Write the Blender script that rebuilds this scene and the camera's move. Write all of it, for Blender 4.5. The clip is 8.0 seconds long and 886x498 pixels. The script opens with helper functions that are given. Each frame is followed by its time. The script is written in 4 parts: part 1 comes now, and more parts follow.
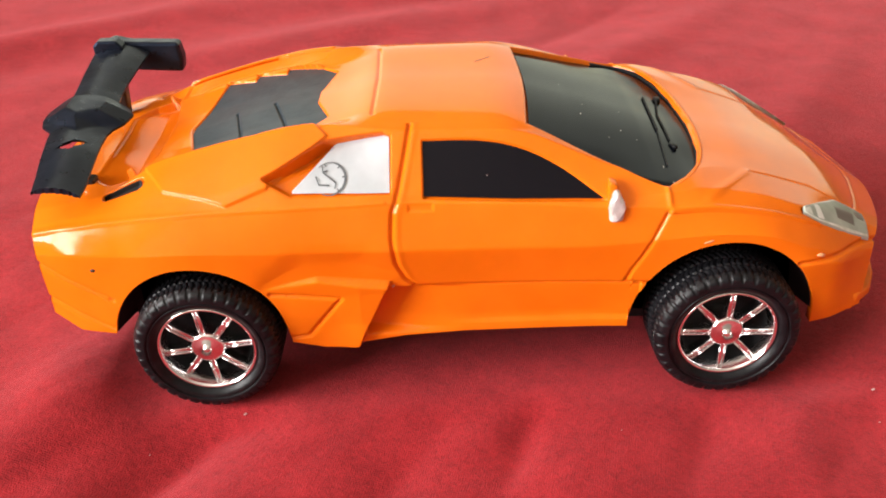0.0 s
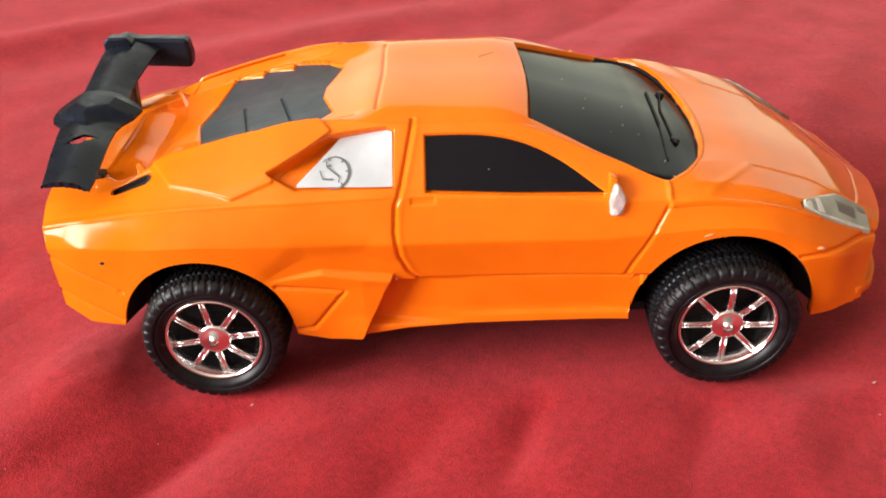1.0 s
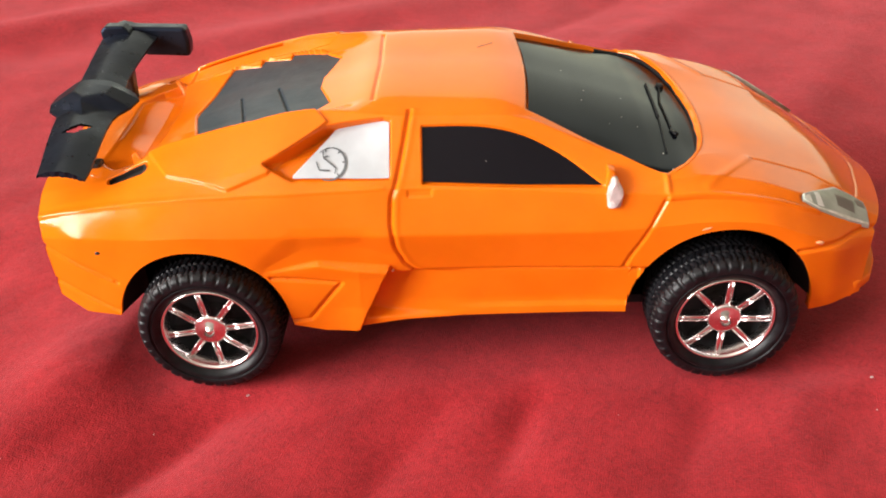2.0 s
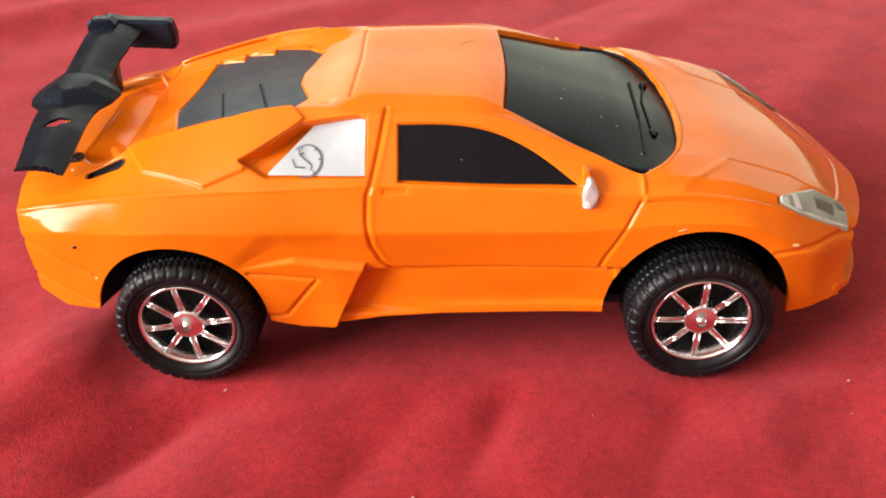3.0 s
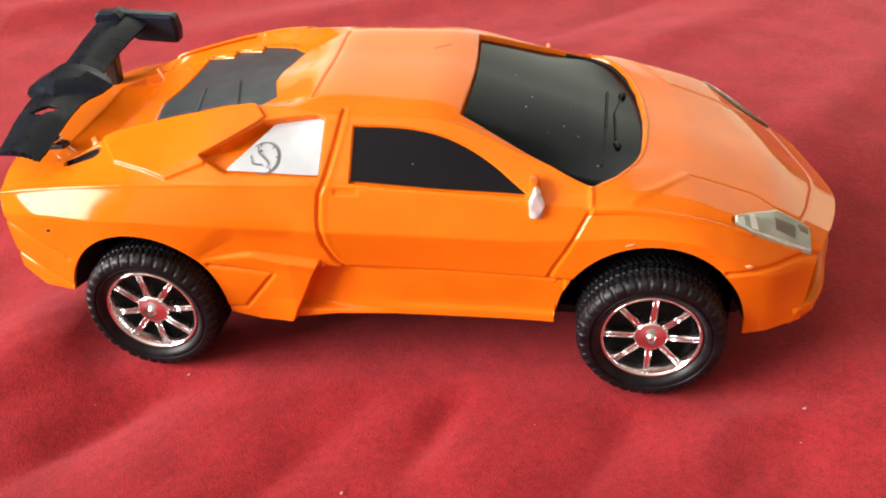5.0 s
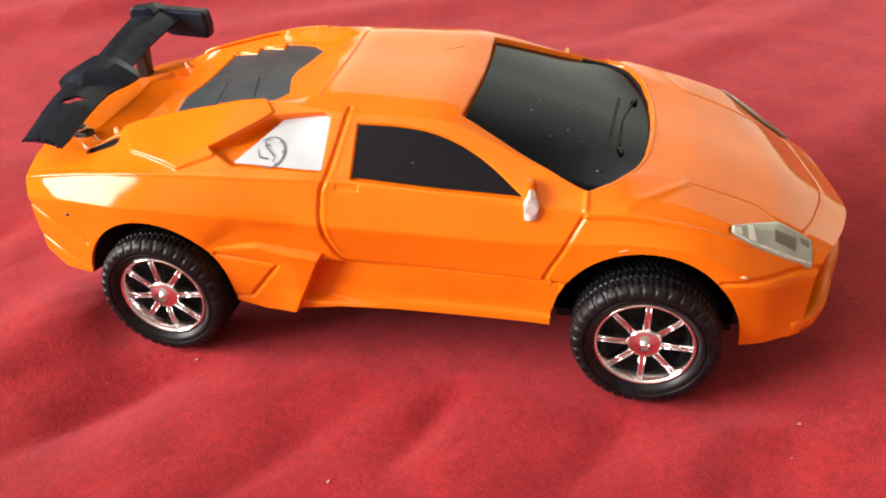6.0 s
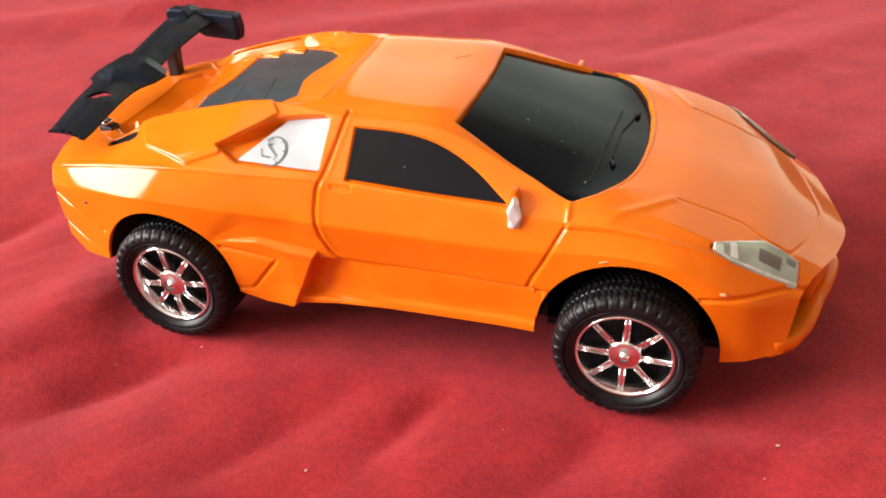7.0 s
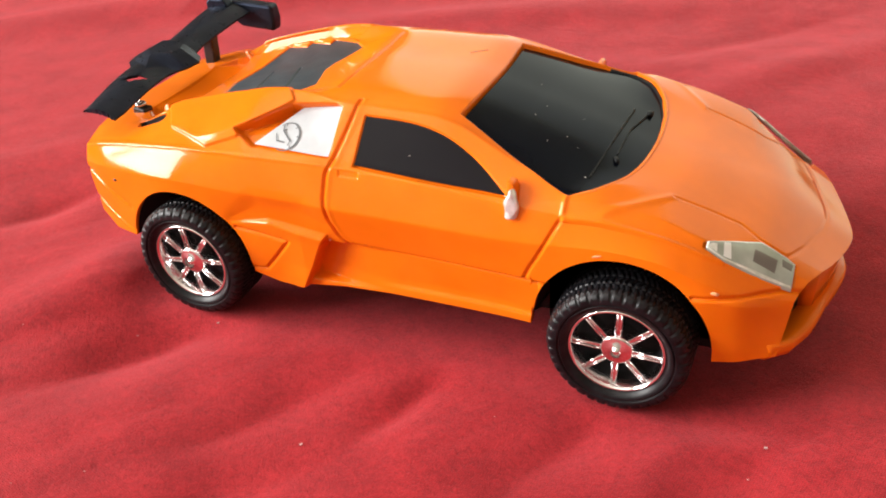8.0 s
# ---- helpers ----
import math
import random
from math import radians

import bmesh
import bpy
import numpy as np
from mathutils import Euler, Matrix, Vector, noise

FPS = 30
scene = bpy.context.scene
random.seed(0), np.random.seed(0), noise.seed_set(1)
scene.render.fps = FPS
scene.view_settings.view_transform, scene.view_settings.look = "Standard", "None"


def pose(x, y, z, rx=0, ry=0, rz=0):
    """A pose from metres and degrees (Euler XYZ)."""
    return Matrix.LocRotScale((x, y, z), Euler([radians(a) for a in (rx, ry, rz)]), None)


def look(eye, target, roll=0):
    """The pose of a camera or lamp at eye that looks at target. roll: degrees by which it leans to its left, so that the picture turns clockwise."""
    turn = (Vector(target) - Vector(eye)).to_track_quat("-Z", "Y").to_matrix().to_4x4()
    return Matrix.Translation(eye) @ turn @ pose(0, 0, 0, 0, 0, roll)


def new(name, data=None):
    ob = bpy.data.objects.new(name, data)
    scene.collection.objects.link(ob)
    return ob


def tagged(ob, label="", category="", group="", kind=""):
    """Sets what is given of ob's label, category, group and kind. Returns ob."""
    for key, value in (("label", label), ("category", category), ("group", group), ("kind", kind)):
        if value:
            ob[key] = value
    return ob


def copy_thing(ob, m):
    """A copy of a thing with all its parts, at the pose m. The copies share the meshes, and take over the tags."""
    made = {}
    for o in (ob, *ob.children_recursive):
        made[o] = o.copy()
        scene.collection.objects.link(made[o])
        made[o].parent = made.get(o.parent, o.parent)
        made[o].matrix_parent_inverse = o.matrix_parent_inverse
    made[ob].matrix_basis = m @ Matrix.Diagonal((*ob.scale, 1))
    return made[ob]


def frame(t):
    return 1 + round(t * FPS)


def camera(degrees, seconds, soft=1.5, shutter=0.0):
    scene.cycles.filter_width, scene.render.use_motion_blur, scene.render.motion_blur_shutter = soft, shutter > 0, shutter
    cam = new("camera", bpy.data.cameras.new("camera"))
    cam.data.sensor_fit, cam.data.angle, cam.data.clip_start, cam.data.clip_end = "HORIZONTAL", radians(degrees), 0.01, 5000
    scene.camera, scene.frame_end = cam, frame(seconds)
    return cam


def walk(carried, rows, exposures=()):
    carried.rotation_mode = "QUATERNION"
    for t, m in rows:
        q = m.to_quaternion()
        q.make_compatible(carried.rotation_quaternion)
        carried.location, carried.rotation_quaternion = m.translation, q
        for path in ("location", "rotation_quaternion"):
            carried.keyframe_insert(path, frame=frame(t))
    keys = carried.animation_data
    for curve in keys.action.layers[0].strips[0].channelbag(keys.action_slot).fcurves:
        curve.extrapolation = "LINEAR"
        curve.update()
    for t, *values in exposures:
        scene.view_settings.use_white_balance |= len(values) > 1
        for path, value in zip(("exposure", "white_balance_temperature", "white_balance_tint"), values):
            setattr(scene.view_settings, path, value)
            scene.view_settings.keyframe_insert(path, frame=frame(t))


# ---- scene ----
cam = camera(53.00, 8.0, soft=1.9)
PATH = [
    (0, (-0.00343, -0.20741, 0.14267), (-0.00491, 0.00506, 0.01093), -2.21),
    (0.5, (-0.00229, -0.20863, 0.14288), (-0.00582, 0.00403, 0.01149), -2.54),
    (1, (-0.00060, -0.20978, 0.14344), (-0.00634, 0.00203, 0.01077), -2.78),
    (2.5, (0.00298, -0.20810, 0.14354), (-0.00425, 0.00122, 0.00705), -2.40),
    (3, (0.00856, -0.20755, 0.14493), (-0.00087, 0.00094, 0.00730), -2.33),
    (3.5, (0.01716, -0.20659, 0.14634), (0.00372, 0.00180, 0.00889), -2.42),
    (4, (0.02302, -0.20508, 0.14541), (0.00370, 0.00296, 0.00813), -2.62),
    (4.5, (0.03121, -0.20559, 0.14624), (0.00540, 0.00129, 0.00826), -2.78),
    (6, (0.05437, -0.20611, 0.14723), (0.00391, -0.00322, 0.01015), -3.18),
    (6.5, (0.06378, -0.20634, 0.14793), (0.00348, -0.00482, 0.01282), -3.40),
    (7, (0.07509, -0.20553, 0.14826), (0.00430, -0.00694, 0.01391), -3.46),
    (7.5, (0.08564, -0.20529, 0.14856), (0.00399, -0.01011, 0.01537), -3.79),
    (8, (0.09213, -0.20538, 0.14801), (0.00342, -0.01357, 0.01444), -3.71),
]
walk(cam, [(t, look(eye, target, roll)) for t, eye, target, roll in PATH], exposures=((0, 0.19), (2.5, 0.2), (4.5, 0.23), (6.5, 0.28), (8, 0.31)))

MM = 0.001

# ---- world and lights ----
world = bpy.data.worlds.new("world")
scene.world = world
world.use_nodes = True
sky = world.node_tree.nodes.new("ShaderNodeTexSky")
sky.sky_type = "NISHITA"
sky.sun_disc = False
sky.sun_elevation = radians(40)
sky.sun_rotation = radians(300)
world.node_tree.links.new(sky.outputs[0], world.node_tree.nodes["Background"].inputs[0])
world.node_tree.nodes["Background"].inputs[1].default_value = 0.12


def window_lamp(name, eye, target, width, height, watts, colour):
    data = bpy.data.lights.new(name, "AREA")
    data.shape, data.size, data.size_y, data.energy, data.color = "RECTANGLE", width, height, watts, colour
    ob = new(name, data)
    ob.matrix_world = look(eye, target)
    return ob


window_lamp("window_light", (-1.99, -0.975, 0.93), (0, -0.975, 0.93), 1.75, 1.16, 160, (1.0, 0.975, 0.94))
window_lamp("window_light", (0.45, 2.19, 1.03), (0.45, 0, 1.03), 3.3, 1.74, 18.5, (1.0, 0.9, 0.44))


# ---- materials ----
def material(name, colour, rough, metal=0.0, spec=0.5, coat=0.0):
    m = bpy.data.materials.new(name)
    m.use_nodes = True
    p = m.node_tree.nodes["Principled BSDF"]
    p.inputs["Base Color"].default_value = (*colour, 1)
    p.inputs["Roughness"].default_value = rough
    p.inputs["Metallic"].default_value = metal
    p.inputs["Specular IOR Level"].default_value = spec
    p.inputs["Coat Weight"].default_value = coat
    p.inputs["Coat Roughness"].default_value = 0.06
    return m


def node(m, kind, **values):
    n = m.node_tree.nodes.new(kind)
    for key, value in values.items():
        n.inputs[key].default_value = value
    return n


def wire(m, a, b):
    m.node_tree.links.new(a, b)


def coords(m, scale=(1, 1, 1), turn=0.0):
    c = m.node_tree.nodes.new("ShaderNodeTexCoord")
    n = m.node_tree.nodes.new("ShaderNodeMapping")
    n.inputs["Scale"].default_value = scale
    n.inputs["Rotation"].default_value = (0, 0, turn)
    wire(m, c.outputs["Object"], n.inputs[0])
    return n.outputs[0]


def mottle(m, colours, scale, detail=4.0, at=None, span=(0.35, 0.65)):
    """Noise that runs through the colours into the base colour."""
    n = node(m, "ShaderNodeTexNoise", Scale=scale, Detail=detail)
    wire(m, at or coords(m), n.inputs["Vector"])
    r = m.node_tree.nodes.new("ShaderNodeValToRGB")
    r.color_ramp.elements[0].position, r.color_ramp.elements[1].position = span
    r.color_ramp.elements[0].color, r.color_ramp.elements[1].color = (*colours[0], 1), (*colours[1], 1)
    wire(m, n.outputs["Fac"], r.inputs[0])
    wire(m, r.outputs[0], m.node_tree.nodes["Principled BSDF"].inputs["Base Color"])
    return n


def vary_rough(m, low, high, scale):
    n = node(m, "ShaderNodeTexNoise", Scale=scale, Detail=5.0)
    wire(m, coords(m), n.inputs["Vector"])
    r = node(m, "ShaderNodeMapRange", **{"From Min": 0.35, "From Max": 0.65, "To Min": low, "To Max": high})
    wire(m, n.outputs["Fac"], r.inputs[0])
    wire(m, r.outputs[0], m.node_tree.nodes["Principled BSDF"].inputs["Roughness"])


def grain(m, scale, strength, distance, detail=3.0):
    n = node(m, "ShaderNodeTexNoise", Scale=scale, Detail=detail)
    wire(m, coords(m), n.inputs["Vector"])
    b = node(m, "ShaderNodeBump", Strength=strength, Distance=distance)
    wire(m, n.outputs["Fac"], b.inputs["Height"])
    wire(m, b.outputs[0], m.node_tree.nodes["Principled BSDF"].inputs["Normal"])


ORANGE = material("orange_plastic", (0.86, 0.172, 0.005), 0.2, spec=0.32)
ORANGE.node_tree.nodes["Principled BSDF"].inputs["Specular Tint"].default_value = (1.0, 0.94, 0.8, 1)
mottle(ORANGE, ((0.82, 0.162, 0.004), (0.9, 0.182, 0.006)), 60)
vary_rough(ORANGE, 0.07, 0.13, 120)
grain(ORANGE, 70, 0.1, 0.0005)
BLACK = material("black_plastic", (0.012, 0.012, 0.013), 0.35)
vary_rough(BLACK, 0.3, 0.45, 300)
GREY = material("charcoal_plastic", (0.03, 0.031, 0.034), 0.5)
mottle(GREY, ((0.028, 0.037, 0.043), (0.042, 0.054, 0.061)), 250)
GREY.node_tree.nodes["Principled BSDF"].inputs["Specular Tint"].default_value = (0.55, 0.7, 1.0, 1)
grain(GREY, 900, 0.15, 0.0004)
MATT = material("matt_black_plastic", (0.009, 0.0095, 0.011), 0.38, spec=0.33)
MATT.node_tree.nodes["Principled BSDF"].inputs["Specular Tint"].default_value = (0.42, 0.56, 1.0, 1)
mottle(MATT, ((0.006, 0.0075, 0.0115), (0.0125, 0.0152, 0.0225)), 180)
vary_rough(MATT, 0.27, 0.4, 400)
GLASS = material("smoked_plastic_window", (0.003, 0.004, 0.0076), 0.14, spec=0.115)
GLASS.node_tree.nodes["Principled BSDF"].inputs["Specular Tint"].default_value = (0.25, 0.43, 1.0, 1)
vary_rough(GLASS, 0.12, 0.19, 200)
SIDE_GLASS = material("smoked_plastic_side_window", (0.0062, 0.0052, 0.0078), 0.1, spec=0.13)
vary_rough(SIDE_GLASS, 0.08, 0.16, 120)
grain(SIDE_GLASS, 40, 0.12, 0.0006)
WIPER = material("dull_black_plastic", (0.007, 0.007, 0.008), 0.6, spec=0.25)
RUBBER = material("black_rubber", (0.005, 0.005, 0.006), 0.4, spec=0.27)
mottle(RUBBER, ((0.003, 0.003, 0.004), (0.009, 0.0085, 0.0105)), 400)
grain(RUBBER, 1500, 0.2, 0.0003)
CHROME = material("chrome_plating", (0.9, 0.88, 0.88), 0.14, 1.0)
grain(CHROME, 400, 0.15, 0.0004)
STEEL = material("screw_steel", (0.6, 0.6, 0.6), 0.25, 1.0)
WHITE = material("white_sticker", (0.5, 0.53, 0.56), 0.35)
mottle(WHITE, ((0.46, 0.49, 0.52), (0.54, 0.57, 0.6)), 150)
SILVER = material("silver_paint", (0.75, 0.75, 0.74), 0.3, 0.4)
mottle(SILVER, ((0.6, 0.6, 0.58), (0.85, 0.85, 0.84)), 500)
INK = material("grey_print", (0.12, 0.13, 0.14), 0.4)
CLEAR = material("clear_lens", (0.4, 0.44, 0.38), 0.1)
mottle(CLEAR, ((0.34, 0.38, 0.32), (0.46, 0.5, 0.43)), 160, 3)
RIM = material("pale_edge_highlight", (0.7, 0.74, 0.64), 0.15)
mottle(RIM, ((0.55, 0.6, 0.5), (0.85, 0.86, 0.8)), 500, 3)
SHINE = material("silvered_strip", (0.82, 0.84, 0.8), 0.2)
LAMPDARK = material("lamp_insert", (0.16, 0.14, 0.12), 0.3)
LINT = material("white_lint", (0.6, 0.4, 0.38), 0.9)
PAINT = material("plain_wall_paint", (0.27, 0.25, 0.22), 0.8)
mottle(PAINT, ((0.245, 0.225, 0.195), (0.295, 0.272, 0.24)), 3)
LIME = material("white_ceiling_paint", (0.72, 0.7, 0.64), 0.85)
mottle(LIME, ((0.69, 0.67, 0.61), (0.75, 0.73, 0.67)), 3)
BOARD = material("floor_boards", (0.25, 0.15, 0.09), 0.5)
mottle(BOARD, ((0.18, 0.1, 0.06), (0.3, 0.19, 0.11)), 4, at=coords(BOARD, (1, 12, 1)))


def cloth_material():
    m = material("red_cotton", (0.29, 0.011, 0.015), 0.85, spec=0.15)
    p = m.node_tree.nodes["Principled BSDF"]
    p.inputs["Sheen Weight"].default_value = 0.4
    p.inputs["Sheen Roughness"].default_value = 0.5
    p.inputs["Sheen Tint"].default_value = (1, 0.26, 0.3, 1)
    mottle(m, ((0.265, 0.0112, 0.015), (0.355, 0.0178, 0.0228)), 60, 9)
    def total(a, b, share):
        n = m.node_tree.nodes.new("ShaderNodeMath")
        n.operation = "MULTIPLY_ADD"
        n.inputs[1].default_value = share
        wire(m, b, n.inputs[0])
        wire(m, a, n.inputs[2])
        return n.outputs[0]

    # uneven threads both ways, and the even beat of the loom
    weave = None
    for size in ((3400, 1100, 1), (1100, 3400, 1)):
        w = node(m, "ShaderNodeTexNoise", Scale=1.0, Detail=3.0)
        wire(m, coords(m, size, radians(14)), w.inputs["Vector"])
        weave = total(weave, w.outputs["Fac"], 1.0) if weave else w.outputs["Fac"]
    for turn in (14, 104):
        w = node(m, "ShaderNodeTexWave", Scale=610.0, Distortion=3.5, Detail=3.0)
        w.inputs["Detail Scale"].default_value = 0.6
        wire(m, coords(m, (1, 1, 1), radians(turn)), w.inputs["Vector"])
        weave = total(weave, w.outputs["Fac"], 0.13)
    fuzz = node(m, "ShaderNodeTexNoise", Scale=500.0, Detail=6.0)
    wire(m, coords(m), fuzz.inputs["Vector"])
    both = m.node_tree.nodes.new("ShaderNodeMath")
    both.operation = "MULTIPLY_ADD"
    both.inputs[1].default_value = 0.8
    wire(m, fuzz.outputs["Fac"], both.inputs[0])
    wire(m, weave, both.inputs[2])
    b = node(m, "ShaderNodeBump", Strength=0.5, Distance=0.0005)
    wire(m, both.outputs[0], b.inputs["Height"])
    wire(m, b.outputs[0], p.inputs["Normal"])
    # gaps between threads darkened in the colour by the bump's height, crests lightened
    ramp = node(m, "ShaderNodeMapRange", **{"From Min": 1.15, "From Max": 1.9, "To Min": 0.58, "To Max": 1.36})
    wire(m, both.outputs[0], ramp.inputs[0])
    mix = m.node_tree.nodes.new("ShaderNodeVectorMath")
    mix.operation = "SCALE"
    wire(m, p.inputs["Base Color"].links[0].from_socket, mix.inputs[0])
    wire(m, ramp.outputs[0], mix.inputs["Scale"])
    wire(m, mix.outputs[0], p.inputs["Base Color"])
    return m


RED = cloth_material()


# ---- helpers for meshes ----
def mesh_of(name, verts, faces, mat, smooth=True):
    me = bpy.data.meshes.new(name)
    me.from_pydata([tuple(float(c) for c in v) for v in verts], [], [tuple(int(i) for i in f) for f in faces])
    me.materials.append(mat)
    me.update()
    if smooth:
        me.polygons.foreach_set("use_smooth", [True] * len(me.polygons))
    return me


def under(name, me, parent, label="", at=None):
    ob = new(name, me)
    ob.parent = parent
    if at is not None:
        ob.matrix_basis = at
    return tagged(ob, label)


def part(name, bm, mat, parent, label="", smooth=True, at=None):
    """Links a bmesh as one mesh under a thing or part."""
    me = bpy.data.meshes.new(name)
    bmesh.ops.recalc_face_normals(bm, faces=bm.faces)
    bm.to_mesh(me)
    bm.free()
    me.materials.append(mat)
    if smooth:
        me.polygons.foreach_set("use_smooth", [True] * len(me.polygons))
    return under(name, me, parent, label, at)


def sharpen(me, degrees=35):
    """Splits the shading along edges sharper than this."""
    me.set_sharp_from_angle(angle=radians(degrees))
    return me


def prism(outline, low, high, bevel=0.0, axis="z"):
    """A solid from an outline of (a, b) pairs between two heights, with bevelled edges, in millimetres."""
    bm = bmesh.new()
    put = {"z": lambda a, b, h: (a, b, h), "y": lambda a, b, h: (a, h, b), "x": lambda a, b, h: (h, a, b)}[axis]
    rings = [[bm.verts.new([c * MM for c in put(a, b, h)]) for a, b in outline] for h in (low, high)]
    n = len(outline)
    bm.faces.new(rings[0])
    bm.faces.new(rings[1][::-1])
    for i in range(n):
        bm.faces.new((rings[0][i], rings[1][i], rings[1][(i + 1) % n], rings[0][(i + 1) % n]))
    bmesh.ops.recalc_face_normals(bm, faces=bm.faces)
    if bevel:
        bmesh.ops.bevel(bm, geom=list(bm.edges), offset=bevel * MM, segments=2, affect="EDGES", profile=0.5)
    return bm


def smooth_line(a, sigma):
    """A Gaussian blur along the first axis, with the ends held."""
    r = max(1, int(3 * sigma))
    k = np.exp(-0.5 * (np.arange(-r, r + 1) / sigma) ** 2)
    k /= k.sum()
    first, last = a[:1], a[-1:]
    padded = np.concatenate([2 * first - a[r:0:-1], a, 2 * last - a[-2:-r - 2:-1]])
    return sum(w * padded[i:i + len(a)] for i, w in enumerate(k))


def block(bm, m, sx, sy, sz):
    made = bmesh.ops.create_cube(bm, size=1, matrix=m @ Matrix.Diagonal((sx * MM, sy * MM, sz * MM, 1)))
    return made["verts"]


def rod(points, radius, bm=None, n=8):
    """A round rod along points, in millimetres."""
    bm = bm or bmesh.new()
    for a, b in zip(points, points[1:]):
        a, b = Vector(a) * MM, Vector(b) * MM
        d = b - a
        m = Matrix.Translation((a + b) / 2) @ d.to_track_quat("Z", "Y").to_matrix().to_4x4()
        bmesh.ops.create_cone(bm, cap_ends=True, segments=n, radius1=radius * MM, radius2=radius * MM, depth=d.length, matrix=m)
    return bm


def to_line(px, py, points):
    """Distance from points to a polyline."""
    best = np.full(px.shape, 1e9)
    for (ax, ay), (bx, by) in zip(points, points[1:]):
        dx, dy = bx - ax, by - ay
        t = np.clip(((px - ax) * dx + (py - ay) * dy) / (dx * dx + dy * dy), 0, 1)
        best = np.minimum(best, np.hypot(px - ax - t * dx, py - ay - t * dy))
    return best


def inside(px, py, points):
    """Signed distance to a closed outline, positive inside."""
    ring = list(points) + [points[0]]
    hit = np.zeros(px.shape, bool)
    for (ax, ay), (bx, by) in zip(ring, ring[1:]):
        if ay != by:
            hit ^= ((ay > py) != (by > py)) & (px < (bx - ax) * (py - ay) / (by - ay) + ax)
    return np.where(hit, 1, -1) * to_line(px, py, ring)


def step(d, soft=0.3):
    t = np.clip(d / (2 * soft) + 0.5, 0, 1)
    return t * t * (3 - 2 * t)


def groove(px, py, points, width=0.5):
    return np.exp(-(to_line(px, py, points) / width) ** 2)


# ---- the body's lines, in millimetres: x ahead, w half width, z up ----
# Cross-sections from the lower edge over sill, crease, shoulder and rail to the middle of the roof.
SECTIONS = {
    -97: [(35, 24), (35.6, 29), (36, 33), (36.2, 38.6), (33.9, 42.8), (31.6, 43.4), (26, 44.8), (20, 45.2), (10, 45.2), (0, 45.2)],
    -90: [(38, 19), (38.4, 27), (38.9, 33), (39, 39.6), (36, 44.8), (33, 45.8), (27, 46.6), (20, 47.2), (10, 47), (0, 47)],
    -80: [(40.3, 17), (40.7, 27), (40.5, 33), (40.6, 40.2), (36.9, 46.5), (34, 47.3), (27, 48.3), (20, 48.1), (10, 48), (0, 48)],
    -70: [(41.5, 15), (42, 27), (41.9, 33), (42.1, 40.6), (38.0, 47.8), (34, 49.4), (23.5, 54.4), (21.5, 51.5), (10, 50.8), (0, 50.8)],
    -60: [(41.5, 14), (42, 24), (42.6, 30), (42.8, 41.2), (38.8, 48.9), (35, 51), (23.8, 57.2), (22.3, 54.6), (10, 53.8), (0, 54)],
    -50: [(41.3, 13), (42, 22), (42.5, 29), (42.6, 40.6), (39.2, 49.5), (36.5, 52.4), (23.8, 59.8), (22.3, 57.6), (10, 57.2), (0, 57.4)],
    -40: [(41, 13), (41.5, 20), (40.8, 29), (42.3, 40.2), (39.5, 49.8), (34.3, 56.2), (23.5, 62), (21, 60.8), (10, 60.6), (0, 60.8)],
    -30: [(39.8, 13), (39.2, 20), (40, 29), (42.2, 40), (39.1, 50), (31, 57.8), (23.5, 62.8), (18, 63.2), (9, 63.4), (0, 63.5)],
    -15: [(39.7, 13), (39.0, 20), (39.7, 29), (42, 39.8), (38.7, 50), (36.6, 51.2), (26.6, 61.8), (21.5, 63.8), (11, 64.3), (0, 64.5)],
    10: [(39.6, 13), (38.9, 20), (39.6, 28.9), (41.9, 39.6), (38.9, 49.2), (37, 50.2), (27, 61.6), (22.6, 63), (12, 63.6), (0, 63.8)],
    17: [(39.6, 13), (38.9, 20), (39.7, 28.8), (41.9, 39.4), (39, 48.8), (37.4, 49.6), (27.6, 60.2), (22.5, 60.8), (12, 61.9), (0, 62.3)],
    31: [(39.7, 13), (39.1, 20), (40.3, 28.7), (41.7, 39.2), (39.5, 47.7), (38, 48.4), (31.2, 54.6), (24, 56), (12, 57.7), (0, 58.3)],
    45: [(40.3, 13), (40.6, 18), (41.2, 28.6), (41.6, 40.2), (39.8, 47.2), (37.6, 49.6), (33.4, 50.7), (24, 51.6), (12, 53.3), (0, 53.9)],
    52: [(40.3, 13), (40.8, 18), (41.4, 28.6), (41.8, 41.0), (39.5, 47.4), (36, 49.9), (29, 50.7), (20, 50.5), (11, 51.4), (0, 51.7)],
    58: [(40.4, 13), (41, 18), (41.7, 28.8), (41.9, 41.2), (39.1, 46.6), (34.5, 48.4), (24.5, 49.5), (18, 49.3), (10, 49.8), (0, 50)],
    68: [(40.6, 13), (41.2, 18), (42, 29), (41.6, 40.2), (38.1, 44.3), (34, 46.3), (23.7, 47.0), (18, 47.2), (10, 47.8), (0, 48.0)],
    76: [(40.7, 14), (41.3, 19), (42, 32.6), (40.9, 36.5), (37.2, 41.4), (34.9, 43.4), (24, 44.2), (18, 44.6), (10, 45.2), (0, 45.5)],
    88: [(39, 15.4), (39.5, 19), (39.5, 31.2), (37.8, 33), (33, 37.2), (29.5, 38.8), (24, 39.6), (18, 40.0), (10, 40.5), (0, 40.7)],
    100: [(35.5, 16.5), (34.8, 19), (32.4, 28.5), (32, 30), (30, 31.6), (27.5, 32.8), (22, 32.4), (15, 31), (8, 30.2), (0, 29.9)],
}
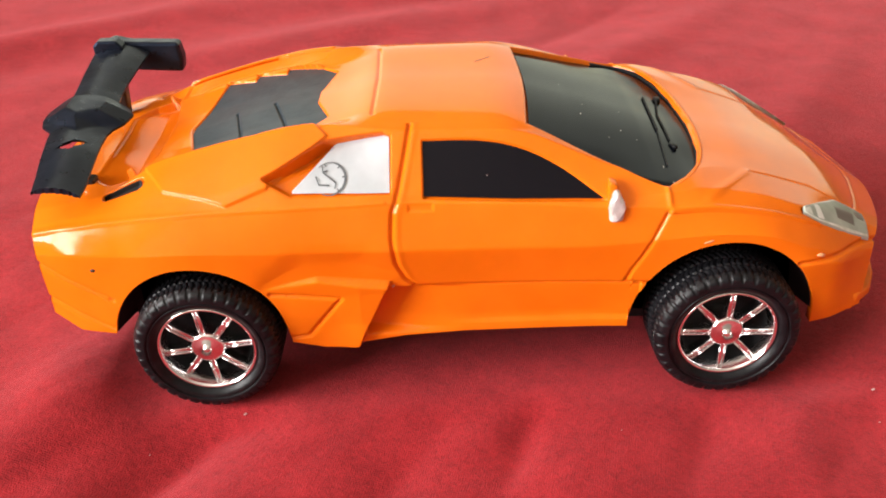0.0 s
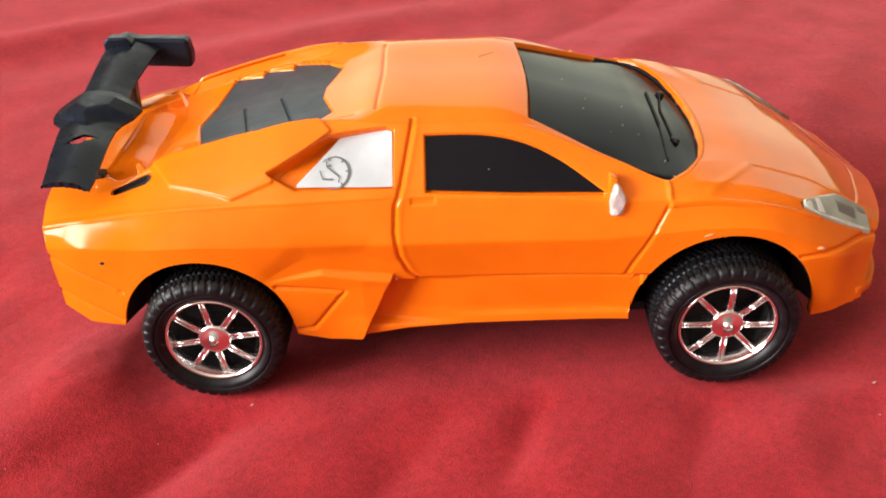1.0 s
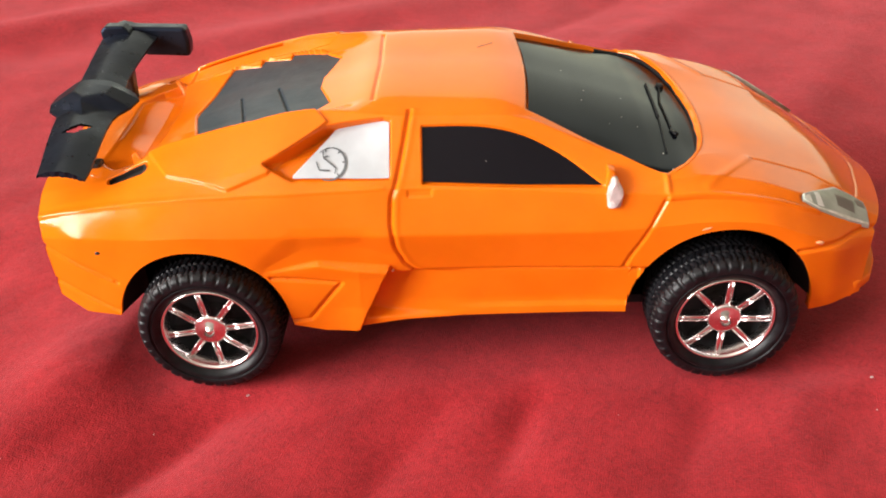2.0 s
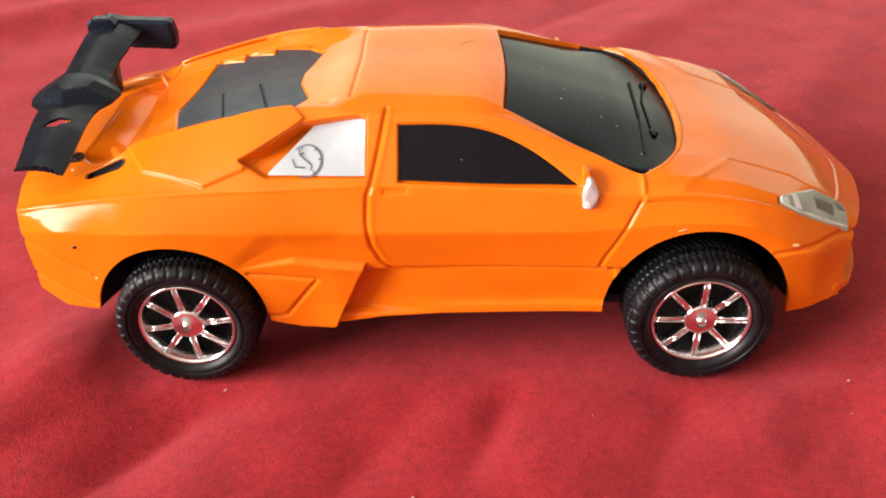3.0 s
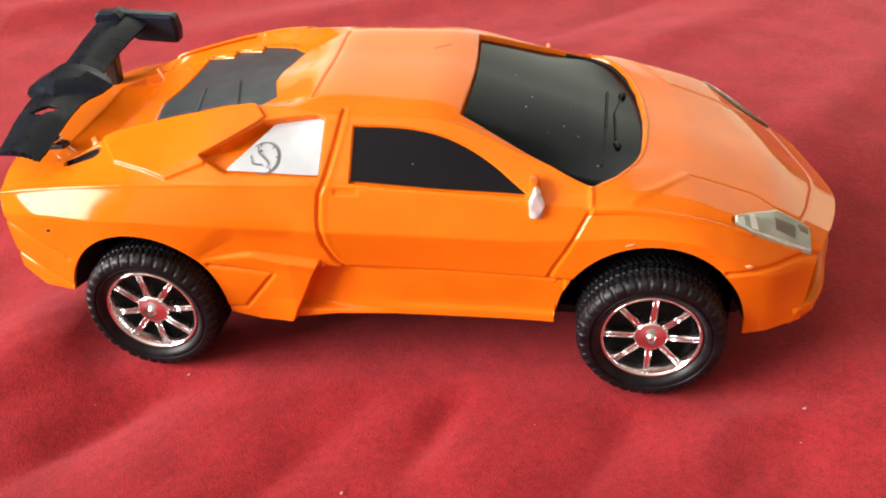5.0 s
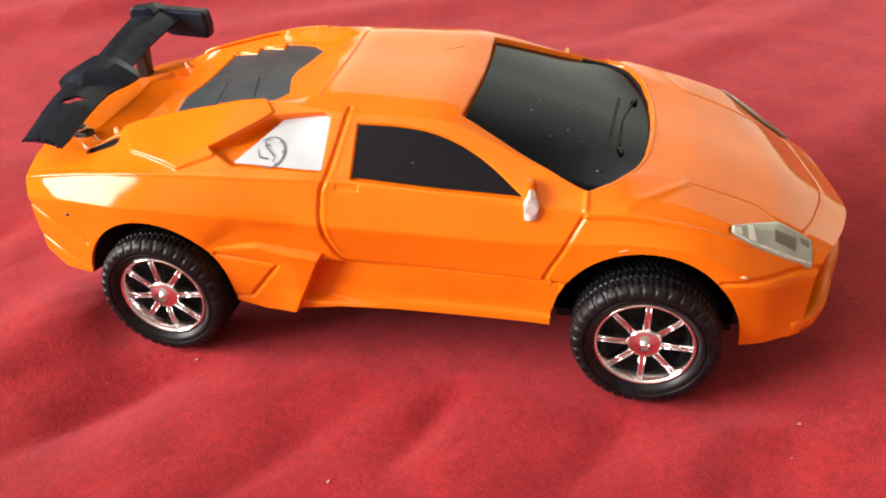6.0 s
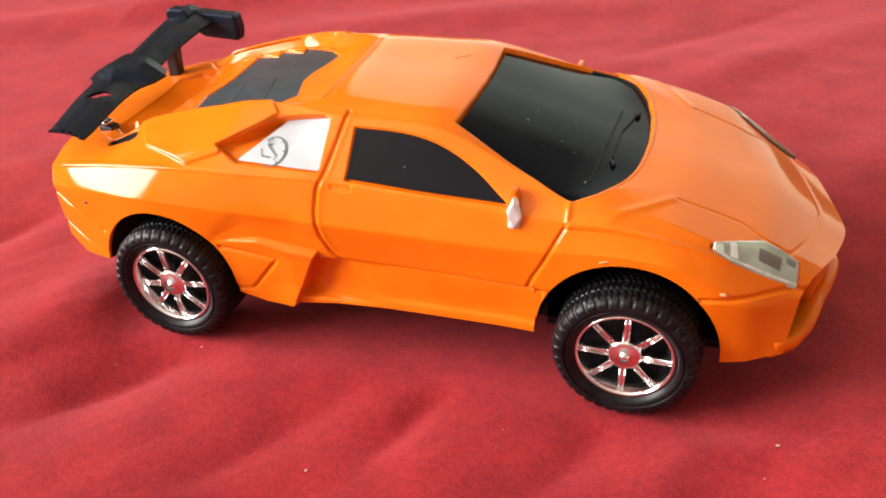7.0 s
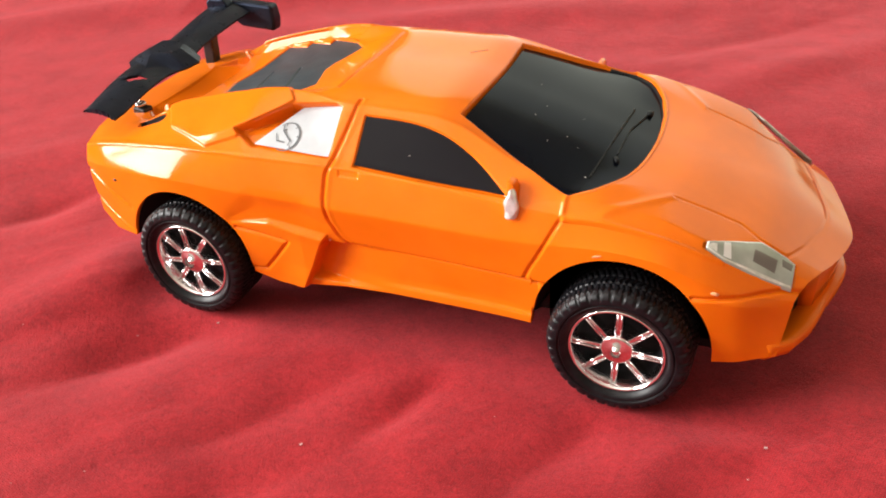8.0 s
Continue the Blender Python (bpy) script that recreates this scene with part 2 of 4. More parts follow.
SILL = [(-100, 24), (-97, 23), (-90, 18.4), (-82, 18.6), (-41, 16), (-33, 13.8), (-26, 13.4), (-14, 15), (0, 15.7), (38, 15.8), (81, 15.3), (86, 15.6), (91, 16.8), (96, 18.0), (110, 18.4)]
ARCHES = ((59.4, 16.5, 21.3, 22.5), (-61.2, 15.5, 20.5, 21.7))
NOSE, TAIL = 76.0, -60.0


def nose_x(w):
    return 106.6 - 0.2 * (np.sqrt(w * w + 16) - 4) - 0.005 * w * w


def tail_x(w):
    return -101.5 + 0.0036 * w * w


def sweep(u, w):
    """Where a station of the body lies for a half width: the nose is bowed ahead, the tail back."""
    a = np.clip((u - NOSE) / (100 - NOSE), 0, None)
    b = np.clip((TAIL - u) / (97 + TAIL), 0, None)
    return u + (nose_x(w) - 100) * a ** 1.8 + (tail_x(w) + 97) * b ** 1.8


def unsweep(x, w):
    lo, hi = np.full(np.shape(x), -104.0), np.full(np.shape(x), 106.0)
    for _ in range(40):
        mid = (lo + hi) / 2
        ahead = sweep(mid, w) < x
        lo, hi = np.where(ahead, mid, lo), np.where(ahead, hi, mid)
    return (lo + hi) / 2


FINE = np.arange(-97, 100.01, 0.5)
PLACES = np.array(sorted(SECTIONS), float)
TABLE = np.array([SECTIONS[k] for k in sorted(SECTIONS)], float)
LINES = np.stack([np.stack([np.interp(FINE, PLACES, TABLE[:, i, j]) for j in (0, 1)], 1) for i in range(10)], 1)
LINES = smooth_line(LINES, 5.0)


def lower_edge(x):
    z = np.interp(x, *zip(*SILL))
    for cx, cz, rx, rz in ARCHES:
        d = np.clip(1 - ((x - cx) / rx) ** 2, 0, None)
        z = np.where(d > 0, np.maximum(z, cz + rz * np.sqrt(d)), z)
    return z


def stations():
    u = []
    for a, b, n, eased in ((-97, -81.62, 50, False), (-81.6, -40.8, 170, True), (-40.75, 38.2, 300, False), (38.22, 82.6, 190, True), (82.7, 100, 70, False)):
        t = np.linspace(0, 1, n)
        if eased:
            t = 0.75 * (0.5 - 0.5 * np.cos(math.pi * t)) + 0.25 * t
        u.append(a + (b - a) * t)
    return np.concatenate(u)


U = stations()
AT = np.stack([np.stack([np.interp(U, FINE, LINES[:, i, j]) for j in (0, 1)], 1) for i in range(10)], 1)
LOWER, PARTS = 96, (48, 18, 64, 34, 48, 44)
rows_w, rows_z = [], []
edge = lower_edge(sweep(U, 41.0))
edge = np.minimum(edge, AT[:, 3, 1] - 0.6)
for r in np.linspace(0, 1, LOWER, endpoint=False):
    z = edge + (AT[:, 3, 1] - edge) * r
    rows_z.append(z)
    rows_w.append(np.array([np.interp(zz, AT[i, :4, 1], AT[i, :4, 0]) for i, zz in enumerate(z)]))
for k, n in enumerate(PARTS):
    for r in np.linspace(0, 1, n, endpoint=k == 5):
        rows_w.append(AT[:, 3 + k, 0] * (1 - r) + AT[:, 4 + k, 0] * r)
        rows_z.append(AT[:, 3 + k, 1] * (1 - r) + AT[:, 4 + k, 1] * r)
W, Z = np.array(rows_w), np.array(rows_z)
# rounded rear flanks and buttresses
first_row = LOWER
for k, n in enumerate(PARTS[:3]):
    r = np.linspace(0, 1, n, endpoint=False)[:, None]
    swell = (0.14, 0.0, 0.1)[k] * (np.clip((-28 - U) / 14, 0, 1) * (1 if k == 0 else np.clip((U + 76) / 10, 0, 1)))[None, :] * 4 * r * (1 - r)
    a, b = AT[:, 3 + k], AT[:, 4 + k]
    across = np.hypot(a[:, 0] - b[:, 0], a[:, 1] - b[:, 1])
    W[first_row:first_row + n] += swell * ((b[:, 1] - a[:, 1]) / across)[None, :]
    Z[first_row:first_row + n] += swell * ((a[:, 0] - b[:, 0]) / across)[None, :]
    first_row += n
W, Z = smooth_line(W, 1.9), smooth_line(Z, 1.9)
RAIL, CREST = LOWER + sum(PARTS[:3]), LOWER + PARTS[0]
# an even crown over roof, windscreen and bonnet
tail_rows = slice(RAIL - 2, len(W))
upper_w, upper_z = W[tail_rows], Z[tail_rows]
n = len(upper_w)
kernel = np.exp(-0.5 * (np.arange(-48, 49) / 17.0) ** 2)
kernel /= kernel.sum()


def crown(a, odd):
    start = np.repeat(a[:1], 48, 0) + (a[:1] - a[1:2]) * np.arange(48, 0, -1)[:, None]
    full = np.concatenate([start, a, (-1 if odd else 1) * a[-2:-50:-1]])
    return sum(w * full[i:i + n] for i, w in enumerate(kernel))


ease = np.clip((np.arange(n) - 2) / 24, 0, 1)[:, None] * np.clip((U + 32) / 8, 0, 1)[None, :]
W[tail_rows] = upper_w * (1 - ease) + crown(upper_w, True) * ease
Z[tail_rows] = upper_z * (1 - ease) + crown(upper_z, False) * ease
# fenders and bonnet run into one another
band = slice(RAIL - 44, RAIL + 44)
soft = (np.clip((U - 54) / 8, 0, 1) * np.clip((96 - U) / 6, 0, 1))[None, :]
W[band] = W[band] * (1 - soft) + smooth_line(W[band], 13.0) * soft
Z[band] = Z[band] * (1 - soft) + smooth_line(Z[band], 13.0) * soft
W[-1] = 0
# the roof falls away towards the engine cover, between the two buttresses
fall = smooth_line(np.interp(np.arange(-97, 100.01, 1.0), [-66, -52, -40, -33, -28, -20], [0, 0.5, 1.9, 2.9, 2.6, 0])[:, None], 2.0)[:, 0]
between = np.clip((24.6 - W) / np.interp(U, [-46, -35], [2.2, 7])[None, :], 0, 1)
Z -= np.interp(U, np.arange(-97, 100.01, 1.0), fall)[None, :] * between ** 2 * (3 - 2 * between)
X = sweep(U[None, :].repeat(len(W), 0), W)


def far_rise(x, w):
    """The far half of the shell sits a little higher than the near one, except at the lamps."""
    t = np.clip((w - 2) / 34, 0, 1)
    return 2.1 * t * t * (3 - 2 * t) * np.clip((98 - x) / 18, 0, 1)


def side_w(x, z):
    """Half width of the smooth body at a place on its side."""
    i = min(max(int(np.searchsorted(U, x)), 1), len(U) - 1)
    f = (x - U[i - 1]) / (U[i] - U[i - 1])
    zz = Z[:RAIL + 18, i - 1] * (1 - f) + Z[:RAIL + 18, i] * f
    ww = W[:RAIL + 18, i - 1] * (1 - f) + W[:RAIL + 18, i] * f
    return float(np.interp(z, zz, ww))


def top_z(x, w):
    """Height of the smooth body at a place on its top."""
    rise = float(far_rise(x, w))
    w = abs(w)
    u = float(unsweep(np.array(float(x)), np.array(float(w))))
    i = min(max(int(np.searchsorted(U, u)), 1), len(U) - 1)
    f = (u - U[i - 1]) / (U[i] - U[i - 1])
    lo = CREST - 20
    zz = Z[lo:, i - 1] * (1 - f) + Z[lo:, i] * f
    ww = W[lo:, i - 1] * (1 - f) + W[lo:, i] * f
    return float(np.interp(-w, -ww, zz)) + rise


def rounded(points):
    """Cuts the corners of an open line three times; its ends stay."""
    for _ in range(3):
        cut_line = [points[0]]
        for (a, b), (c, d) in zip(points, points[1:]):
            cut_line += [(0.75 * a + 0.25 * c, 0.75 * b + 0.25 * d), (0.25 * a + 0.75 * c, 0.25 * b + 0.75 * d)]
        points = cut_line + [points[-1]]
    return points


# Outlines on the side (x, z) and on the top (x, w).
DOOR_WINDOW_LOW = [(-8.4, 50.5), (31.4, 48.6)]
DOOR_WINDOW_TOP = rounded([(-8.4, 60.0), (2, 60), (9, 59.3), (15, 57.7), (20.5, 55.3), (24.5, 53.1), (28.7, 50.4), (31.4, 48.8)])
QUARTER_LOW = [(-37.0, 52.1), (-15.8, 51.4)]
QUARTER_TOP = [(-37.0, 52.3), (-25.2, 60.2), (-15.8, 61.0)]
SCOOP = [(-43.4, 55.0), (-30, 60.2), (-17, 61.4), (-15.5, 61), (-15.6, 51.4), (-37.2, 52.1)]
DOOR_REAR = [(-11, 63), (-12.5, 57), (-14, 51.5), (-15.4, 48), (-15.8, 42.5), (-15.1, 36), (-13.3, 31.5), (-11.2, 29.1)]
DOOR_FRONT = [(45.2, 46.9), (42.8, 42.3), (40, 36.5), (37.6, 32), (36.4, 29)]
SHIELD = [(16.6, -6), (16.6, 0), (16.3, 10), (15.4, 23.2), (30, 29.4), (45.2, 35.2), (50.8, 30.4), (54.8, 23.4), (57, 15.2), (57.8, 7), (58.1, 0), (58.1, -6)]
VENT = [(-46, 30.5), (-33, 33), (-17, 30.8), (-25.4, 12), (-50, 12)]
PLATE = [(-74, 21.5), (-66.3, 32.2), (-51.4, 38.2), (-42.5, 36.4), (-29.5, 26.4), (-34.5, 21)]
LAMP_OUT = [(75.8, 35.7), (80, 35.7), (88.5, 33.4), (94.9, 31.0)]
LAMP_IN = [(75.8, 34.9), (77.4, 33.7), (81.7, 29.9), (87, 25.6), (92.6, 25.3), (94.9, 25.6)]
COVER = [(-66.8, -6), (-66.8, 0.6), (-61.2, 22.4), (-53.2, 19.4), (-52.8, 22.2), (-44.7, 19.2), (-44.3, 21.8), (-35, 18.6), (-30.6, 14), (-34.2, 3), (-34.2, -6)]


def scoop_depth(x, z):
    """The quarter window lies flush along its lower and front edges and deep behind the buttress."""
    return 0.6 + np.clip((z - 50.6) / 8, 0, 1) * (1.7 + 1.7 * np.clip((-16 - x) / 12, 0, 1))


du = np.gradient(np.stack([X, W, Z], 2), axis=1)
dv = np.gradient(np.stack([X, W, Z], 2), axis=0)
N = np.cross(dv, du)
N /= np.linalg.norm(N, axis=2, keepdims=True) + 1e-9
N[N[..., 1] < -0.2] *= -1
side, top = np.zeros(W.shape, bool), np.zeros(W.shape, bool)
side[:RAIL + 16], top[CREST - 9:] = True, True
on_side, on_top = side.astype(float), top.astype(float)
D = np.zeros(W.shape)
D += 0.22 * groove(X, Z, [(-97, 42.9), (-90, 44.8), (-80, 46.5), (-70, 47.8), (-60, 48.9), (-45, 49.7), (-17, 50.1)], 0.35) * on_side
D -= 0.65 * groove(X, Z, DOOR_REAR, 0.42) * on_side * (Z < 62.5)
D += 0.12 * groove(X, Z, [(a + 1.3, b) for a, b in DOOR_REAR], 0.6) * on_side * (Z < 62.5)
D -= 0.48 * groove(X, Z, DOOR_FRONT, 0.45) * on_side
D -= 0.5 * groove(X, Z, [(-11.2, 29.1), (42, 28.5)], 0.4) * on_side
D -= 0.9 * step(inside(X, Z, DOOR_WINDOW_TOP + DOOR_WINDOW_LOW[::-1]), 0.25) * on_side
D -= scoop_depth(X, Z) * step(inside(X, Z, SCOOP), 0.18) * on_side
ahead = X - (-25.4 + (Z - 12) * 8.4 / 18.8)
D += step(inside(X, Z, VENT), 0.3) * 2.3 * np.clip((X + 46) / 22, 0, 1) * on_side
D -= 3.3 * step(ahead, 0.3) * np.clip(1 - ahead / 24, 0, 1) ** 1.5 * step(28.6 - Z, 0.5) * step(Z - 16.3, 0.8) * on_side
D -= 0.6 * groove(X, Z, [(-44, 29.2), (-28.2, 27.6), (-36.5, 17.4), (-41, 17.2)], 0.45) * on_side
D -= 0.5 * step(28.8 - Z, 0.4) * step(Z - 18.2, 0.8) * step(X - 0, 6) * step(40 - X, 0.3) * on_side
D -= 0.5 * groove(X, Z, [(-97, 36.6), (-89, 32.5), (-80.3, 28.4)], 0.45) * on_side
D -= 0.5 * groove(X, Z, [(-98, 27), (-90, 23.5), (-82, 20)], 0.5) * on_side
D -= 0.7 * groove(X, Z, [(75.2, 32.7), (83.5, 32.9), (89, 32.7), (93, 32.4), (97, 31.4)], 0.42) * on_side
D -= 0.5 * step(inside(X, Z, [(-45, 32), (-37, 40), (-22, 40), (-17, 34), (-33, 34.2)]), 3.0) * on_side
D -= 0.3 * step(inside(X, Z, [(-11.8, 48.2), (-6.4, 48.2), (-6.4, 49.7), (-11.8, 49.7)]), 0.4) * on_side
D -= (2.3 + 0.6 * np.clip((X - 44) / 9, 0, 1)) * step(inside(X, W, SHIELD), 0.4) * on_top
D -= 0.45 * groove(X, W, [(-19, -3), (-19.6, 20)], 0.42) * on_top
D -= 0.18 * groove(X, W, [(67, 23.8), (82.1, 22.6), (86.6, 24.7), (92.8, 24.6), (94.2, 21.8), (96.3, 16.6), (99.7, 5.1), (100.3, 0), (100.3, -3)], 0.38) * on_top
D += 0.2 * groove(X, W, [(54, 37.8), (59.6, 32), (66.5, 24)], 1.0) * on_top
D -= 0.9 * step(inside(X, W, LAMP_OUT + LAMP_IN[::-1]), 0.25) * on_top
D -= 1.3 * step(inside(X, W, COVER), 0.25) * on_top
D += 0.55 * step(inside(X, W, PLATE), 0.2) * on_top
D -= 2.4 * step(inside(X, W, [(-87, -6), (-87, 17), (-82, 21.5), (-75.5, 21.5), (-74, 10), (-74, -6)]), 0.6) * np.clip((X + 88) / 9, 0, 1) * on_top
D += 0.4 * groove(X, W, [(45.2, 39.9), (52, 39.5), (58, 39.1), (68, 38.1), (76, 37.1), (80, 36)], 0.38) * on_top
D += 0.4 * groove(X, W, [(45.2, 39.9), (45.1, 38), (45.0, 36)], 0.6) * on_top
D -= 2.2 * step(1.5 - to_line(X, W, [(-80.4, 27.7), (-73.4, 27.7)]), 0.22) * on_top
P = np.stack([X, W, Z], 2) + N * D[..., None]
P[-1, :, 1] = 0


def shell():
    """The moulded shell, both sides in one mesh, with a turned-in lip along its lower edge."""
    rows, cols = W.shape
    inner = P[0].copy()
    inner[:, 1] -= 2.5
    deep = inner.copy()
    deep[:, 2] += 2.0
    near = np.concatenate([deep[None], inner[None], P], 0)
    rows += 2
    verts = [(x, -w, z) for x, w, z in near.reshape(-1, 3)]
    faces = []
    for s in (0, 1):
        index = np.arange(rows * cols).reshape(rows, cols)
        if s:
            far = near[:-1].reshape(-1, 3).copy()
            far[:, 2] += far_rise(far[:, 0], far[:, 1]) * np.clip((far[:, 2] - 36) / 7, 0, 1)
            index = np.concatenate([index[:-1] + rows * cols, index[-1:]], 0)
            verts += [tuple(v) for v in far]
        a, b, c, d = index[:-1, :-1], index[:-1, 1:], index[1:, 1:], index[1:, :-1]
        quads = np.stack([a, b, c, d] if not s else [d, c, b, a], -1).reshape(-1, 4)
        faces += [tuple(q) for q in quads]
        if s == 0:
            near_tail = index[:, 0]
        else:
            ring = list(near_tail[2:]) + list(index[2:-1, 0][::-1])
    verts = [(x * MM, y * MM, z * MM) for x, y, z in verts]
    middle = len(verts)
    verts.append((-101 * MM, 0, 33 * MM))
    faces += [(ring[i], middle, ring[(i + 1) % len(ring)]) for i in range(len(ring))]
    return mesh_of("body", verts, faces, ORANGE)


def sheet(columns, lift, thick, mat, name):
    """A thin curved panel from columns of (x, y, z) points, in millimetres, with an edge of that thickness along lift."""
    n, m = len(columns), len(columns[0])
    outer = np.array(columns, float)
    lift = np.array(lift, float)
    verts = np.concatenate([outer.reshape(-1, 3), (outer - lift * thick).reshape(-1, 3)]) * MM
    index = np.arange(n * m).reshape(n, m)
    faces = [tuple(q) for q in np.stack([index[:-1, :-1], index[1:, :-1], index[1:, 1:], index[:-1, 1:]], -1).reshape(-1, 4)]
    rim = list(index[:, 0]) + list(index[-1, 1:]) + list(index[-2::-1, -1]) + list(index[0, -2:0:-1])
    k = n * m
    faces += [(rim[i], rim[i] + k, rim[(i + 1) % len(rim)] + k, rim[(i + 1) % len(rim)]) for i in range(len(rim))]
    me = mesh_of(name, verts, faces, mat)
    bm = bmesh.new()
    bm.from_mesh(me)
    bmesh.ops.remove_doubles(bm, verts=bm.verts, dist=1e-6)
    bmesh.ops.recalc_face_normals(bm, faces=bm.faces)
    bm.to_mesh(me)
    bm.free()
    return sharpen(me, 50)


def side_panel(low, high, depth, y_sign, mat, name, columns=70, rows=24):
    xs = np.linspace(low[0][0], low[-1][0], columns)
    cols = []
    for x in xs:
        a, b = np.interp(x, *zip(*low)), np.interp(x, *zip(*high))
        cols.append([(x, y_sign * (side_w(x, z) - (depth(x, z) if callable(depth) else depth)), z) for z in np.linspace(a, b, rows)])
    return sheet(cols, (0, y_sign, 0), 0.8, mat, name)


# ---- the car ----
car = tagged(new("toy_car"), "glossy orange plastic toy sports car with black rear wing", "toy car")
body = under("body", shell(), car, "glossy orange moulded plastic shell with panel grooves")

cols = []
for x in np.linspace(15.6, 58.0, 90):
    half = np.interp(x, [15.4, 30, 45.2, 48.2, 50.8, 52.8, 54.8, 56, 57, 57.6, 57.8, 58.05], [23.2, 29.4, 35.2, 33, 30.4, 27.2, 23.4, 19.6, 15.2, 10.8, 7, 1.2])
    cols.append([(x + (1.1 * (1 - (s * half / 22.6) ** 2) * max(0, 1 - (x - 15.6) / 12)), s * half, top_z(x, s * half) - 1.3 - 0.6 * max(0.0, min(1.0, (x - 44) / 9))) for s in np.linspace(-1, 1, 61)])
windshield = under("windshield", sheet(cols, (0, 0, 1), 0.8, GLASS, "windshield"), car, "glossy black smoked windshield")
for s in (-1, 1):
    under("side_window", side_panel(DOOR_WINDOW_LOW, DOOR_WINDOW_TOP, 0.75, s, SIDE_GLASS, "side_window"), car, "black tinted side window")
    quarter = under("quarter_window", side_panel(QUARTER_LOW, QUARTER_TOP, lambda x, z: scoop_depth(x, z) - 0.25, s, WHITE, "quarter_window", 40, 16), car, "white quarter window panel with a round grey emblem")
    # a plain round emblem: a ring, thick at its front, with short ticks and slanting strokes
    bm = bmesh.new()
    cx, cz, rx, rz = -28.9, 53.95, 3.5, 2.3

    def print_at(x, z, lift):
        return bm.verts.new((x * MM, s * (side_w(x, z) - scoop_depth(x, z) + lift) * MM, z * MM))

    prev = None
    for a in np.linspace(-2.0, 2.3, 40):
        wide = 0.1 + 0.16 * max(0.0, math.cos(a))
        ring = [print_at(cx + (rx + e) * math.cos(a), cz + (rz + 0.7 * e) * math.sin(a), 0.6) for e in (-wide, wide)]
        if prev:
            bm.faces.new((prev[0], prev[1], ring[1], ring[0]))
        prev = ring
    hooks = ([(-3.0, 0.46), (-2.3, -0.77), (0, -0.92)], [(-1.6, 1.84), (-1.5, 0.98), (1.4, -0.61), (1.2, -1.4)], [(-1.5, 0.98), (-0.5, 1.17)])
    strokes = [(cx + p[0], cz + p[1], cx + q[0], cz + q[1]) for hook in hooks for p, q in zip(hook, hook[1:])]
    strokes += [(cx + 0.98 * rx * math.cos(a), cz + 0.98 * rz * math.sin(a), cx + 0.8 * rx * math.cos(a), cz + 0.8 * rz * math.sin(a)) for a in (-0.9, 0.1, 0.9, 1.9)]
    for x0, z0, x1, z1 in strokes:
        nx, nz = z0 - z1, x1 - x0
        k = 0.12 / math.hypot(nx, nz)
        quad = [(x0 + k * nx, z0 + k * nz), (x1 + k * nx, z1 + k * nz), (x1 - k * nx, z1 - k * nz), (x0 - k * nx, z0 - k * nz)]
        bm.faces.new([print_at(x, z, 0.63) for x, z in quad])
    part("emblem", bm, INK, quarter, "thin grey printed ring emblem", smooth=False)


def cover_half(x):
    """Half width of the engine cover, whose edge is cut into three teeth."""
    return float(np.interp(x, [-66.8, -66.7, -61.2, -53.2, -52.9, -44.7, -44.4, -35, -30.6], [0.3, 0.6, 22.4, 19.4, 22.2, 19.2, 21.8, 18.6, 14]))


cols = []
for x in np.concatenate([np.linspace(-66.4, -53.2, 60), np.linspace(-52.9, -44.7, 40), np.linspace(-44.4, -30.7, 60)]):
    half = cover_half(x)
    notch = float(np.interp(x, [-34.2, -30.6], [3, 14])) if x > -34.2 else 0.0
    col = []
    for t in np.linspace(-1, 1, 90):
        w = t * half
        if abs(w) < notch:
            w = math.copysign(notch, w)
        cut = 0.6 * max(math.exp(-((x + 54.9 + 0.233 * w) / 0.28) ** 2), math.exp(-((x + 44.8 + 0.3 * w) / 0.28) ** 2)) * (1 if w < 3 else 0)
        col.append((x, w, top_z(x, w) - 0.45 - cut))
    cols.append(col)
under("engine_cover", sheet(cols, (0, 0, 1), 0.8, GREY, "engine_cover"), car, "matt charcoal louvred engine cover")

# ---- headlights: the far one sits deeper under the bonnet's edge ----
def lamp_inner(x, s):
    a, b = float(np.interp(x, *zip(*LAMP_OUT))), float(np.interp(x, *zip(*LAMP_IN)))
    return b if s < 0 else a + 0.6 * (b - a)


